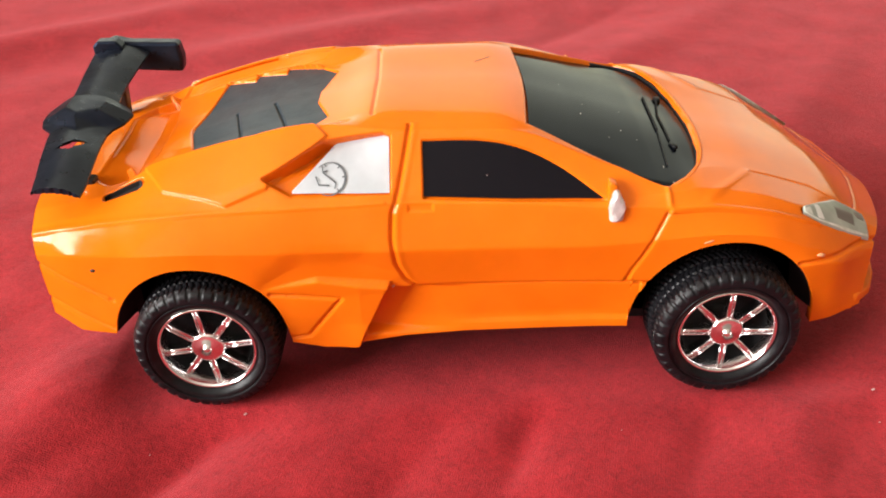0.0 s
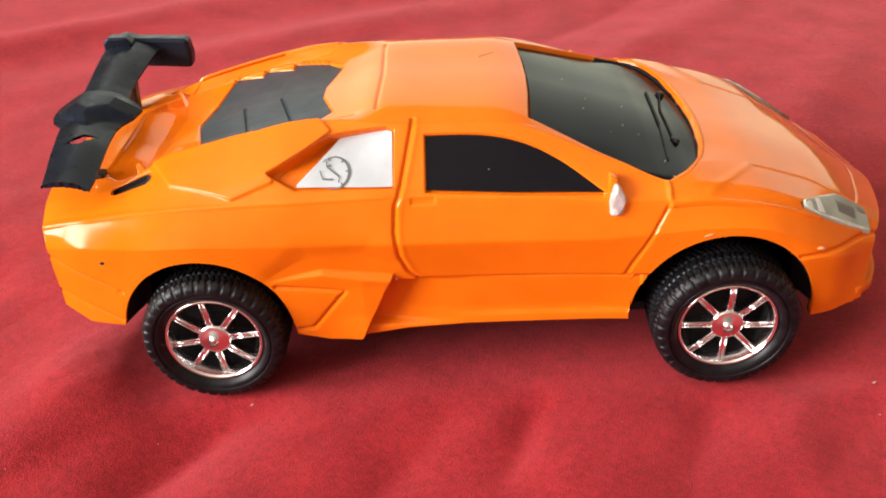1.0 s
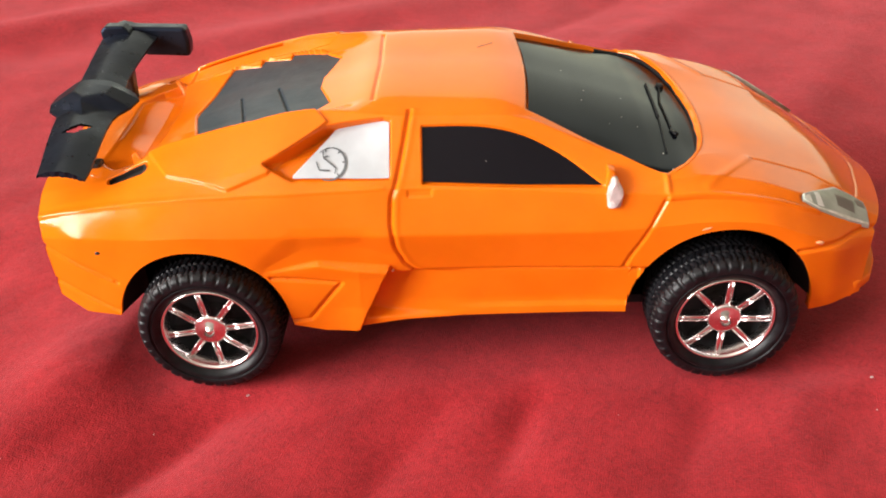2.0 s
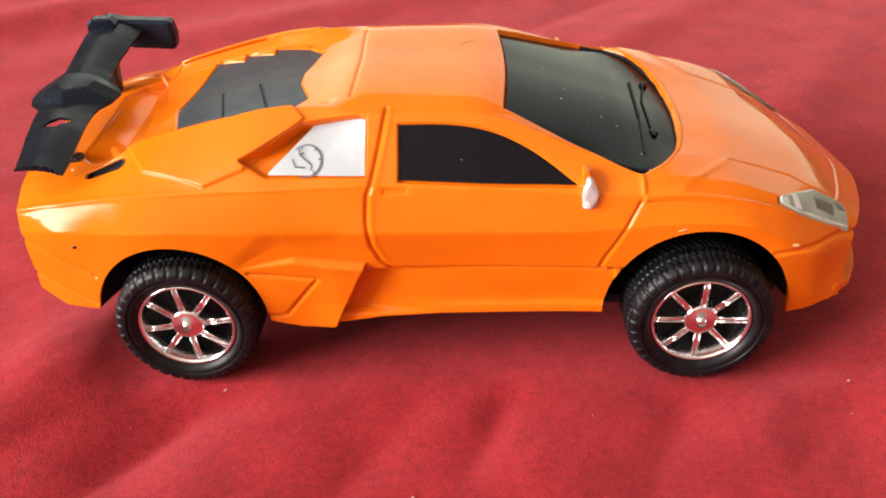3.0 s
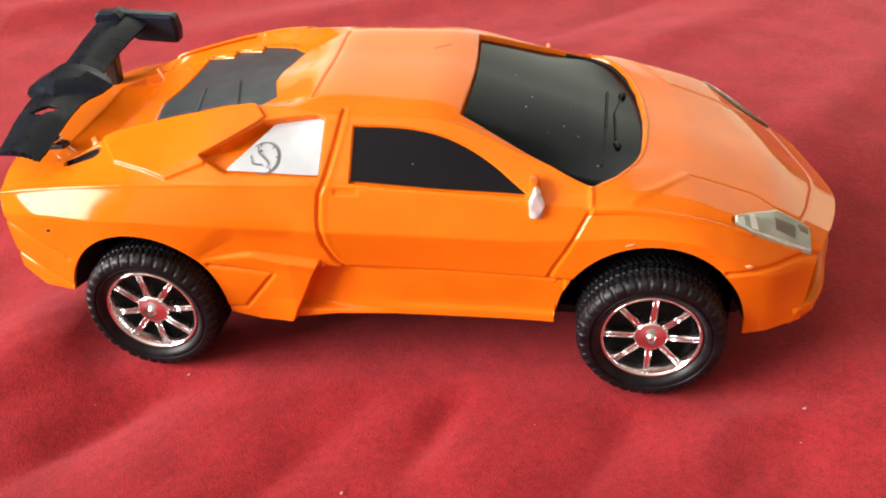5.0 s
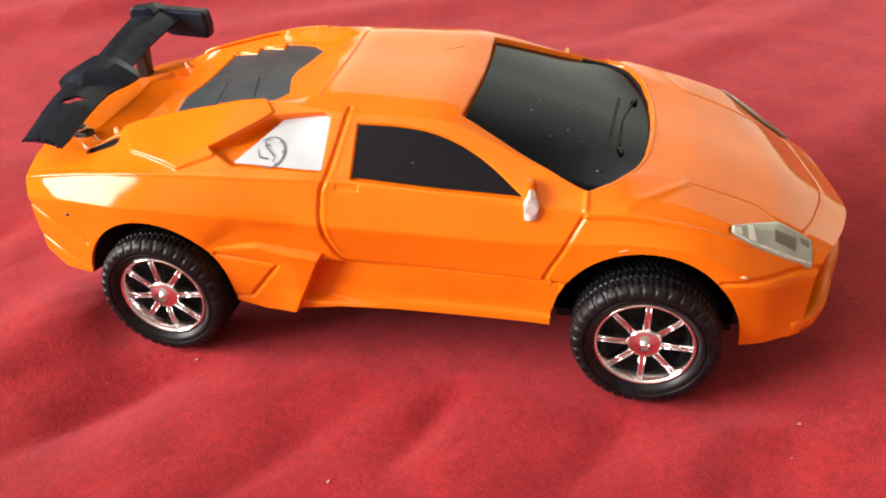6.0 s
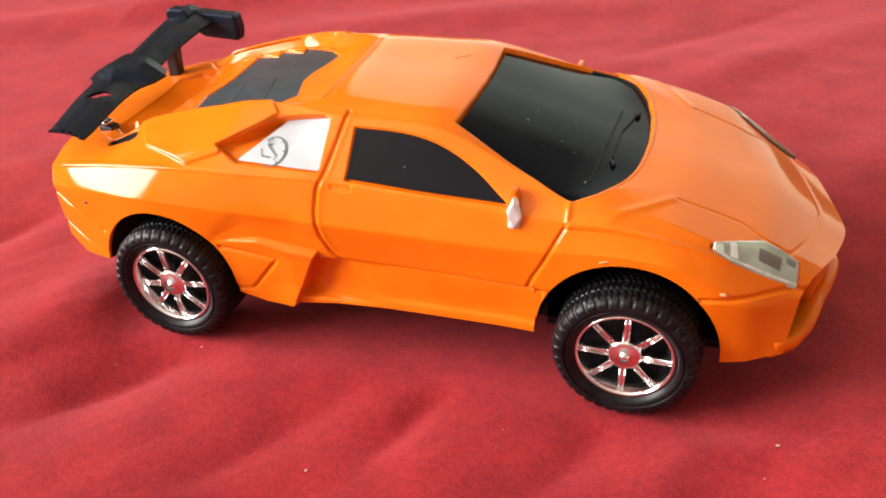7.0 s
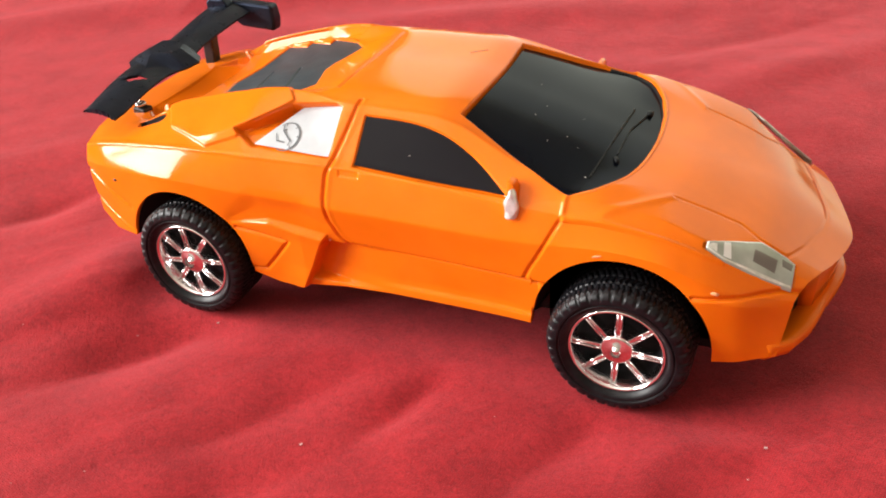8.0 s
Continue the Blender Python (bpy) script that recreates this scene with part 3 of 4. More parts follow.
for s in (-1, 1):
    cols = []
    for x in np.linspace(76.2, 94.7, 40):
        a, b = np.interp(x, *zip(*LAMP_OUT)), lamp_inner(x, s)
        cols.append([(x, s * w, top_z(x, s * w) + 0.35) for w in np.linspace(a, b, 14)])
    lamp = under("headlight", sheet(cols, (0, 0, 1), 0.9, CLEAR, "headlight"), car, "milky clear plastic headlight lens")
    for corner, name, mat in ((((86.0, 31.9), (90.8, 31.0), (91.0, 27.9), (86.0, 28.9)), "lamp_insert", LAMPDARK), (((92.1, 28.6), (94.1, 28.3), (94.3, 26.3), (91.9, 26.7)), "lamp_insert", LAMPDARK), (((80.0, 35.1), (81.7, 34.6), (80.9, 31.2), (79.6, 32.3)), "reflector", SHINE), (((76.4, 35.3), (78.6, 35.2), (78.3, 33.6), (77.2, 34.4)), "reflector", RIM)):
        quad = []
        n = 6
        (a, b, c, d) = corner
        for i in range(n):
            t = i / (n - 1)
            p0 = (a[0] * (1 - t) + b[0] * t, a[1] * (1 - t) + b[1] * t)
            p1 = (d[0] * (1 - t) + c[0] * t, d[1] * (1 - t) + c[1] * t)
            quad.append([(p0[0] * (1 - q) + p1[0] * q, s * (p0[1] * (1 - q) + p1[1] * q), top_z(p0[0] * (1 - q) + p1[0] * q, s * (p0[1] * (1 - q) + p1[1] * q)) + 0.42) for q in np.linspace(0, 1, 5)])
        under(name, sheet(quad, (0, 0, 1), 0.15, mat, name), lamp, "dark lamp insert" if mat is LAMPDARK else "silver reflector strip")

    # pale strip along the lens outline, its edge highlight put into the colour
    bm = bmesh.new()
    outline = [(x, float(np.interp(x, *zip(*LAMP_OUT))) - 0.05) for x in np.linspace(76.3, 94.7, 30)] + [(x, lamp_inner(x, s) + 0.05) for x in np.linspace(94.7, 76.3, 30)]
    middle = (87.0, 30.0)
    rings = []
    for x, w in outline:
        k = 0.5 / math.hypot(x - middle[0], w - middle[1])
        inner = (x + (middle[0] - x) * k, w + (middle[1] - w) * k)
        rings.append([bm.verts.new((a * MM, s * b * MM, (top_z(a, s * b) + lift) * MM)) for (a, b), lift in (((x, w), -0.3), ((x, w), 0.4), (inner, 0.43))])
    for p, q in zip(rings, rings[1:] + rings[:1]):
        for i in range(2):
            bm.faces.new((p[i], p[i + 1], q[i + 1], q[i]))
    part("lens_edge_highlight", bm, RIM, lamp, "pale green strip painted as the highlight on the lens edge")

# ---- front lip, grille, chassis ----
def swept_bar(profile, halves, zs, n=60, proud=((0, 40), (0, 0))):
    """A bar that follows the bowed nose, proud of it by half width. profile: (back from the nose, height) pairs."""
    bm = bmesh.new()
    prev = None
    for w in np.linspace(-halves, halves, n):
        z = np.interp(abs(w), *zs)
        ring = [bm.verts.new(((nose_x(w) - b + np.interp(abs(w), *proud)) * MM, w * MM, (z + h) * MM)) for b, h in profile]
        if prev:
            for i in range(len(ring)):
                bm.faces.new((prev[i], prev[(i + 1) % len(ring)], ring[(i + 1) % len(ring)], ring[i]))
        else:
            bm.faces.new(ring)
        prev = ring
    bm.faces.new(prev[::-1])
    return bm


part("front_lip", swept_bar([(1.2, -0.2), (0.2, 1.6), (0.2, 3.2), (0.8, 3.9), (2.6, 3.9), (8, 2.8), (9, 0.4), (5, -0.4)], 36, ([0, 10, 24.5, 36], [17.7, 17.2, 16.4, 15.9]), 140, ((0, 15.5, 25.6, 27, 32.5, 36), (0.4, 0.4, 2.0, 2.1, 2.0, -0.6))), ORANGE, car, "orange front lip below the grille")
for s in (-1, 1):
    bm = bmesh.new()
    prev = None
    for w in np.linspace(17, 31.5, 16):
        ring = [bm.verts.new(((nose_x(w) - b) * MM, s * w * MM, z * MM)) for b, z in ((5, 17), (5.5, 31), (8, 31), (8, 17))]
        if prev:
            for i in range(4):
                bm.faces.new((prev[i], prev[(i + 1) % 4], ring[(i + 1) % 4], ring[i]))
        else:
            bm.faces.new(ring)
        prev = ring
    bm.faces.new(prev[::-1])
    part("grille", bm, WIPER, car, "dark recessed front air intake")
part("nose_panel", swept_bar([(2.2, -6), (1.6, 6.5), (6, 6.5), (6, -6)], 18.6, ([0, 26], [24, 24])), ORANGE, car, "orange panel between the front air intakes")
part("nose_underside", swept_bar([(0.9, -0.2), (0.5, 0.4), (1.5, 0.8), (7, 0.2), (7, -0.8)], 31, ([0, 8, 15, 22, 27, 31], [29.3, 29.5, 30.4, 31.5, 31.6, 29.6])), ORANGE, car)
part("chassis", prism([(-84, -20), (-80, -25), (-38, -25), (-34, -31), (32, -31), (36, -25), (82, -25), (88, -18), (90, 0), (88, 18), (82, 25), (36, 25), (32, 31), (-34, 31), (-38, 25), (-80, 25), (-84, 20)], 9.6, 30, 0.3), WIPER, car, "black plastic chassis under the shell", smooth=False)
for cx, cz, rx, rz in ARCHES:
    for s in (-1, 1):
        arc = [(cx + rx * 1.0 * math.cos(a), cz + rz * math.sin(a)) for a in np.linspace(0, math.pi, 33)]
        arc = [(arc[0][0], 14.5)] + arc + [(arc[-1][0], 14.5)]
        rim_line = [(x + 1.0 * math.cos(a), z + 1.0 * math.sin(a)) for (x, z), a in zip(arc, [0.0, *np.linspace(0, math.pi, 33), math.pi])]
        bm = bmesh.new()
        loops = []
        for line, y in ((rim_line, 39.0), (arc, 39.0), (arc, 25.0), ([(x, 7.5) for x, z in arc], 25.0)):
            loops.append([bm.verts.new((x * MM, s * y * MM, (max(z, 18.6) if y > 30 else z) * MM)) for x, z in line])
        for p, q in zip(loops, loops[1:]):
            for i in range(len(p) - 1):
                bm.faces.new((p[i], p[i + 1], q[i + 1], q[i]))
        part("wheel_housing", bm, WIPER, car, "black rounded wheel housing")

# ---- wheels ----
def lathe(profile, n=72):
    """Turns (y, radius) pairs about the y axis, in millimetres."""
    bm = bmesh.new()
    rings = []
    for i in range(n):
        a = 2 * math.pi * i / n
        rings.append([bm.verts.new((r * math.cos(a) * MM, y * MM, r * math.sin(a) * MM)) for y, r in profile])
    for i in range(n):
        p, q = rings[i], rings[(i + 1) % n]
        for j in range(len(profile) - 1):
            bm.faces.new((p[j], p[j + 1], q[j + 1], q[j]))
    return bm


def tyre_mesh():
    """A tyre with wavy tread blocks, lugs that notch the shoulder and a ribbed sidewall, one connected mesh."""
    profile = [(12.5, 11.3), (12.7, 13.5), (12.3, 15.4)]
    profile += [(float(y), 16.75 - 0.3 * max(0.0, (3.5 - y) / 3.5) ** 2) for y in np.linspace(11.6, 0.3, 52)]
    profile += [(-0.1, 16.35), (-0.5, 16.15), (-0.85, 15.85), (-1.15, 15.45), (-1.4, 15.0), (-1.55, 14.6), (-1.6, 14.2), (-1.55, 13.95), (-1.2, 13.8), (-1.1, 13.55), (-1.35, 13.35), (-1.3, 12.9), (-1.05, 12.5), (-0.7, 12.1), (-0.2, 11.7), (0.5, 11.4)]
    count, per = 72, 9
    n = count * per
    verts, faces = [], []
    for i in range(n):
        a = 2 * math.pi * i / n
        shift = 0.22 * noise.noise((9 * math.cos(a), 9 * math.sin(a), 2.0))
        for y, r in profile:
            h = out = 0.0
            if y > 0.25 and r > 16.2:
                lane = min(3, int(y / 12.0 * 4))
                across = y / 3.0 - lane
                wave = 0.3 * math.sin(2 * math.pi * y / 5.2) + shift + 0.5 * (lane % 2)
                t = (i / per + wave) % 1.0
                h = 0.32 * min(1.0, max(0.0, (0.5 - abs(t - 0.5)) * 7 - 0.9)) * min(1.0, max(0.0, (0.5 - abs(across - 0.5)) * 10 + (1.0 if lane == 0 and across < 0.5 else -0.3)))
            elif 14.6 < r < 16.4:
                t = (i / (2 * per) + 0.25 + 0.06 * math.sin(7 * a)) % 1.0
                lug = min(1.0, max(0.0, (0.5 - abs(t - 0.5)) * 9 - 0.8))
                h = 0.22 * lug * min(1.0, (r - 14.6) / 0.9)
                out = 0.27 * lug * math.sin(math.pi * min(1.0, (r - 14.6) / 1.75))
            b = r + h
            verts.append((b * math.cos(a) * MM, (y - out) * MM, b * math.sin(a) * MM))
    m = len(profile)
    for i in range(n):
        k = (i + 1) % n
        for j in range(m - 1):
            faces.append((i * m + j, i * m + j + 1, k * m + j + 1, k * m + j))
    return sharpen(mesh_of("tyre", verts, faces, RUBBER), 40)


def wheel_at(m):
    """A wheel whose outer face looks along -y; its middle plane's outer rim lies at y = 0."""
    rim = lathe([(2.4, 9.9), (1.6, 10.15), (0.9, 10.4), (0.3, 10.65), (-0.2, 10.85), (-0.35, 11.1), (-0.25, 11.4), (0.3, 11.65), (6, 11.7)], 80)
    wheel = part("wheel", rim, CHROME, car, "chrome-plated eight-spoke wheel with black tyre", at=m)
    under("tyre", tyre_mesh(), wheel, "black rubber tyre with a blocky tread")
    part("wheel_back", lathe([(6.5, 0.0), (6.5, 8.8), (2.3, 10.0)], 48), WIPER, wheel, "black hollow behind the spokes")
    hub = lathe([(-0.75, 0.0), (-0.7, 0.4), (-0.45, 0.75), (-0.1, 1.0), (0.2, 1.2), (0.22, 3.3), (0.4, 3.7), (0.9, 3.9), (6.4, 4.0)], 48)
    part("hub_cap", hub, CHROME, wheel)
    bm = prism([(3.7, -0.6), (10.7, -0.45), (10.7, 0.45), (3.7, 0.6)], 0.8, 3.6, 0.1)
    bm.transform(Matrix.Rotation(radians(-90), 4, "X") @ Matrix.Diagonal((1, -1, 1, 1)))
    bmesh.ops.recalc_face_normals(bm, faces=bm.faces)
    # two thin ribs along its edges, which meet in a rounded bow at the hub
    bow = [(4.2 + 0.66 * math.cos(a), 0.66 * math.sin(a)) for a in np.linspace(0.5 * math.pi, 1.5 * math.pi, 7)]
    line = [(10.6, 0.48), *bow, (10.6, -0.48)]
    rod([(x, 0.42 + 0.03 * (10.3 - x), z) for x, z in line], 0.17, bm)
    spoke = part("spoke", bm, CHROME, wheel)
    for i in range(1, 8):
        under("spoke", spoke.data, wheel, at=Matrix.Rotation(radians(-45 * i), 4, "Y"))
    return wheel


first = wheel_at(pose(0.060, -0.0447, 0.0163, 0, 2, 0))
for m in (pose(-0.060, -0.0441, 0.0164, 0, -7, 0), pose(0.060, 0.0447, 0.0163, 0, 0, 180), pose(-0.060, 0.0441, 0.0164, 0, 9, 180)):
    copy_thing(first, m)
for x in (60, -60):
    bm = bmesh.new()
    bmesh.ops.create_cone(bm, cap_ends=True, segments=20, radius1=2 * MM, radius2=2 * MM, depth=80 * MM, matrix=Matrix.Translation((x * MM, 0, 16.9 * MM)) @ Matrix.Rotation(radians(90), 4, "X"))
    part("axle", bm, STEEL, car)

# ---- mirrors: the far one has lost its silver cap ----
cap = prism([(31.7, 44.9), (34.7, 45), (35.0, 47), (34.8, 49.4), (34.1, 50.3), (33.6, 51.5), (32.7, 51.7), (32.3, 50), (31.7, 48.8)], -41.3, -38.8, 0.5, axis="y")
bmesh.ops.subdivide_edges(cap, edges=list(cap.edges), cuts=2, use_grid_fill=True)
for v in cap.verts:
    v.co += Vector((noise.noise(v.co * 700), noise.noise(v.co * 700 + Vector((5, 0, 0))), 0.6 * noise.noise(v.co * 700 + Vector((0, 9, 0))))) * 0.5 * MM
    v.co.y += 0.10 * (v.co.z - 44 * MM)
part("mirror", cap, SILVER, car, "small silver-painted wing mirror", smooth=False)
part("mirror_base", prism([(31.6, 48.6), (34.4, 48.4), (33.4, 52.6), (31.8, 53)], -38.6, -35.2, 0.3, axis="y"), ORANGE, car)
part("mirror_base", prism([(31.6, 47), (34.6, 47), (33.9, 52.2), (32.4, 52.6)], 38, 44.6, 0.5, axis="y"), ORANGE, car, "bare orange mirror stub")

# ---- wiper ----
def on_glass(x, w, lift=0.0):
    return (x, w, top_z(x, w) - 1.3 - 0.6 * max(0.0, min(1.0, (x - 44) / 9)) + lift)


def along_glass(start, end, lift, n=14):
    return [on_glass(start[0] + (end[0] - start[0]) * t, start[1] + (end[1] - start[1]) * t, lift) for t in np.linspace(0, 1, n)]


bm = rod(along_glass((53.2, 14), (51.2, 3), 0.35) + along_glass((51.0, 2), (50.9, -12), 0.3), 0.22)
rod(along_glass((49.4, 13), (48.6, -8), 0.3), 0.3, bm)
rod(along_glass((48.6, -8), (47.4, -25), 0.15), 0.2, bm)
block(bm, Matrix.Translation(Vector(on_glass(53.4, 14, 0.4)) * MM), 1.5, 2.4, 0.9)
block(bm, Matrix.Translation(Vector(on_glass(51.2, -14.5, 0.3)) * MM) @ Matrix.Rotation(radians(25), 4, "Z"), 0.9, 2.4, 0.8)
part("wiper", bm, WIPER, windshield, "moulded black windscreen wiper")
gap = rounded([(48.2, -32.8), (50.8, -30.1), (54.8, -23.1), (57, -15), (57.8, -6.8), (58.0, 0), (57.8, 6.8), (57, 15), (54.8, 23.1), (50.8, 30.1), (45, 34.6), (38, 32.2)])
rim_line = rounded([(47.2, -34.7), (51.1, -31), (55.3, -23.8), (57.6, -15.4), (58.5, -7), (58.8, 0), (58.5, 7), (57.6, 15.4), (55.3, 23.8), (51.1, 31), (47.2, 34.7)])
part("cowl_lip", rod([(x, w, top_z(x, w) - 0.42) for x, w in rim_line], 0.55, n=12), ORANGE, car, "rounded orange lip round the foot of the windshield")
# black rod added as the shade in the gap between glass and cowl
part("gap_shade", rod([on_glass(x + 0.1, w, 0.1) for x, w in gap], 0.62, n=10), WIPER, windshield, "black strip for the shade in the gap at the windshield's foot")

# ---- rear wing ----
def blade():
    """The wing's blade: bent up at the middle, its near end broken off in a ragged edge, with a small slot."""
    ys = [-34, -30, -22, -17.2, -13, -8, -5, -1.5, 3, 6.5, 9, 14, 20, 27, 34, 39]
    zs = [53.6, 54, 55.2, 55.8, 56, 56.2, 56.3, 56.5, 56.8, 57, 57.2, 57.8, 58.6, 59.6, 60.4, 60.8]
    front = [-84, -84, -84.6, -85, -85.4, -85.6, -85, -83, -82, -84, -87.5, -88, -88, -87.5, -87, -86.5]
    back = [-94.5, -95.2, -96.6, -97.4, -98.2, -99, -102, -103, -103, -102, -99.6, -99.8, -100.2, -100.6, -101, -101.2]
    fine = np.arange(-34, 39.01, 0.5)
    f, b, z = (np.interp(fine, ys, v) for v in (front, back, zs))
    z = smooth_line(z, 1.2)
    rng = np.random.default_rng(5)
    n = 25
    verts, faces = [], []
    for k, y in enumerate(fine):
        for low in (0, 1):
            for i in range(n):
                t = i / (n - 1)
                x = f[k] * (1 - t) + b[k] * t
                crown = 1.3 * math.sin(math.pi * t) - 1.3 * (1 - t) ** 2
                thick = 1.5 * math.sin(math.pi * (0.12 + 0.76 * t)) if low else 0
                crown += 2.1 * max(0.0, min(1.0, (y + 9.6 - 7 * abs(2 * t - 1)) / 5.6, (8.2 - y) / 2.2, 1.7 * (1 - abs(2 * t - 1))))
                yy = y - (rng.uniform(0, 0.5) if k == 0 else 0)
                verts.append((x * MM, yy * MM, (z[k] + crown - thick) * MM))
    m = 2 * n
    for k in range(len(fine) - 1):
        for i in range(n - 1):
            mid_x = f[k] + (b[k] - f[k]) * (i + 0.5) / (n - 1)
            off = abs(mid_x + 90.9 - 0.7 * (fine[k] + 16.4))
            a = k * m + i
            if not (-18.8 < fine[k] < -14.2 and off < 1.7):
                faces.append((a, a + 1, a + 1 + m, a + m))
            if not (-19.8 < fine[k] < -12.6 and off < 3.6):
                faces.append((a + n, a + n + m, a + n + 1 + m, a + n + 1))
        for i in (0, n - 1):
            a = k * m + i
            faces.append((a, a + m, a + n + m, a + n))
    for k in (0, len(fine) - 1):
        for i in range(n - 1):
            a = k * m + i
            faces.append((a, a + n, a + n + 1, a + 1))
    return sharpen(mesh_of("rear_wing", verts, faces, MATT), 14)


wing = under("rear_wing", blade(), car, "matt black rear wing with a broken ragged end")
part("end_block", prism([(-100.4, 56), (-101, 61.6), (-97, 63.4), (-93, 62.3), (-78.6, 61.6), (-77.8, 57), (-78.4, 53.0), (-91, 53.8), (-96, 57.2)], 39.5, 44.4, 0.9, axis="y"), MATT, wing, "boxy black end plate", smooth=False)
part("end_tab", prism([(-101.2, 59.6), (-101.4, 62.6), (-100, 64), (-94.6, 64), (-93.2, 62.4), (-92.8, 59.6)], 35.6, 39.8, 0.6, axis="y"), MATT, wing, smooth=False)
for y in (-17.8, 21):
    part("wing_post", prism([(-93, 46), (-89.4, 46.3), (-88.6, 57.3), (-92.6, 57.6)] if y > 0 else [(-91, 44), (-86.6, 44), (-86.6, 48.6), (-91, 48.9)], y - 1.8, y + 1.8, 0.5, axis="y"), BLACK, wing, smooth=False)
bm = bmesh.new()
bmesh.ops.create_uvsphere(bm, u_segments=18, v_segments=10, radius=1.7 * MM, matrix=Matrix.Translation((-89.2 * MM, -17.8 * MM, 49.4 * MM)) @ Matrix.Diagonal((1, 1, 0.6, 1)))
block(bm, Matrix.Translation((-89.2 * MM, -17.8 * MM, 50.4 * MM)), 2.0, 0.35, 0.3)
part("screw", bm, STEEL, wing, "small chrome screw head")

# ---- worn chips in the paint ----
CHIP = material("bare_worn_plastic", (0.75, 0.34, 0.14), 0.6)
mottle(CHIP, ((0.7, 0.26, 0.08), (0.8, 0.42, 0.22)), 600)
rng = random.Random(8)
for x, y, z, long, high, turn in ((79.7, -40.8, 34.3, 0.95, 0.5, 5), (53.9, -41.9, 39.4, 1.3, 0.3, -14), (84, -39.5, 21.5, 0.15, 0.5, 0), (85.2, -39.2, 21.7, 0.12, 0.4, 0), (-16.2, -40.3, 29.4, 0.3, 0.5, 30)):
    y = -side_w(x, z) if x < 76 else y
    bm = bmesh.new()
    bmesh.ops.create_icosphere(bm, subdivisions=2, radius=MM)
    for v in bm.verts:
        v.co *= rng.uniform(0.7, 1.15)
        v.co = (v.co.x * long, v.co.y * 0.22, v.co.z * high)
    part("chip", bm, CHIP, body, "pale worn chip in the paint", at=pose(x * MM, y * MM, z * MM, 0, turn, 0))

DUST = material("pale_dust", (0.6, 0.55, 0.5), 0.9)
for x, y, z, size, glass in ((5.6, -38.2, 53.7, 0.24, None), (29.4, -9.8, 0, 0.3, windshield), (38.6, -13.4, 0, 0.22, windshield), (46.5, -25.5, 0, 0.3, windshield), (47.4, -32, 0, 0.28, windshield), (30.6, -4, 0, 0.2, windshield), (35, -18, 0, 0.16, windshield), (40, -3, 0, 0.16, windshield), (26, 6, 0, 0.2, windshield), (42, -16, 0, 0.2, windshield)):
    place = on_glass(x, y, 0.05) if glass else (x, -side_w(x, z) + 0.0, z)
    bm = bmesh.new()
    bmesh.ops.create_icosphere(bm, subdivisions=1, radius=0.7 * size * MM)
    part("dust_speck", bm, DUST, glass or car, "pale dust speck", at=Matrix.Translation(Vector(place) * MM) @ Matrix.Diagonal((1, 1, 0.5, 1)))
rng = random.Random(11)
line = [(4.9 + 3.9 * t, 9.1 + 3.3 * t + rng.uniform(-0.12, 0.12)) for t in np.linspace(0, 1, 9)]
part("scratch", rod([(x, w, top_z(x, w) + 0.02) for x, w in line], 0.09), LAMPDARK, body, "thin dark scratch across the roof")

# ---- deck slot, side marks ----
for s in (-1, 1):
    # black sheet over floor and inner wall, put in as the slot's shade
    cols = []
    for x in np.linspace(-81.6, -72.2, 24):
        half = math.sqrt(max(0.01, 1.15 ** 2 - max(0.0, abs(x + 76.9) - 3.5) ** 2))
        cols.append([(x, s * (27.7 + half), top_z(x, s * 28.8) - 1.4), (x, s * 27.7, top_z(x, s * 27.7) - 1.5), (x, s * (27.7 - half), top_z(x, s * 26.6) - 1.3), (x, s * (27.6 - half), top_z(x, s * 26.5) - 0.2)])
    under("deck_slot", sheet(cols, (0, 0, 1), 0.3, WIPER, "deck_slot"), car, "rear deck slot, its shaded inside put in as a black sheet")
bm = bmesh.new()
bmesh.ops.create_uvsphere(bm, u_segments=10, v_segments=6, radius=0.6 * MM, matrix=Matrix.Translation((-82.3 * MM, -41.7 * MM, 37.4 * MM)) @ Matrix.Diagonal((1, 0.4, 0.7, 1)))
part("pin_hole", bm, BLACK, car)

# ---- cloth ----
# valleys: (x, y, angle, width, depth, length); soft swells: the same with a height
VALLEYS = ((-67, -60.5, 53, 13, 7.0, 33), (-104, -76, 46, 10, 2.6, 24), (-16, -70, 58, 12, 3.4, 24), (11.6, -60, 68, 4.5, 2.5, 17), (53.5, -60, 63, 9, 2.7, 21), (-151, -9, 59, 9, 4.2, 20), (61, 227, 49, 20, 3.6, 60), (92, -62, 75, 8, 1.5, 18), (-130, 70, 50, 12, 2.0, 30), (150, 60, 60, 12, 2.0, 40), (-20, -104, 40, 10, 2, 25))
CRESTS = ((72, -78, 80, 7, 1.2, 20),)
SWELLS = ((-99, -44, 66, 15, 6.0, 34), (114, -48, 75, 26, 3.6, 40), (-175, 30, 50, 14, 1.6, 70), (-120, 60, 40, 14, 1.4, 60), (95, 200, 48, 14, 3, 80), (0, 160, 35, 18, 2.4, 90), (-60, 230, 25, 18, 4, 120), (140, 120, 60, 14, 3, 70), (150, 20, 70, 14, 2, 60), (30, 330, 20, 25, 8, 150), (-250, 200, 35, 20, 8, 150))


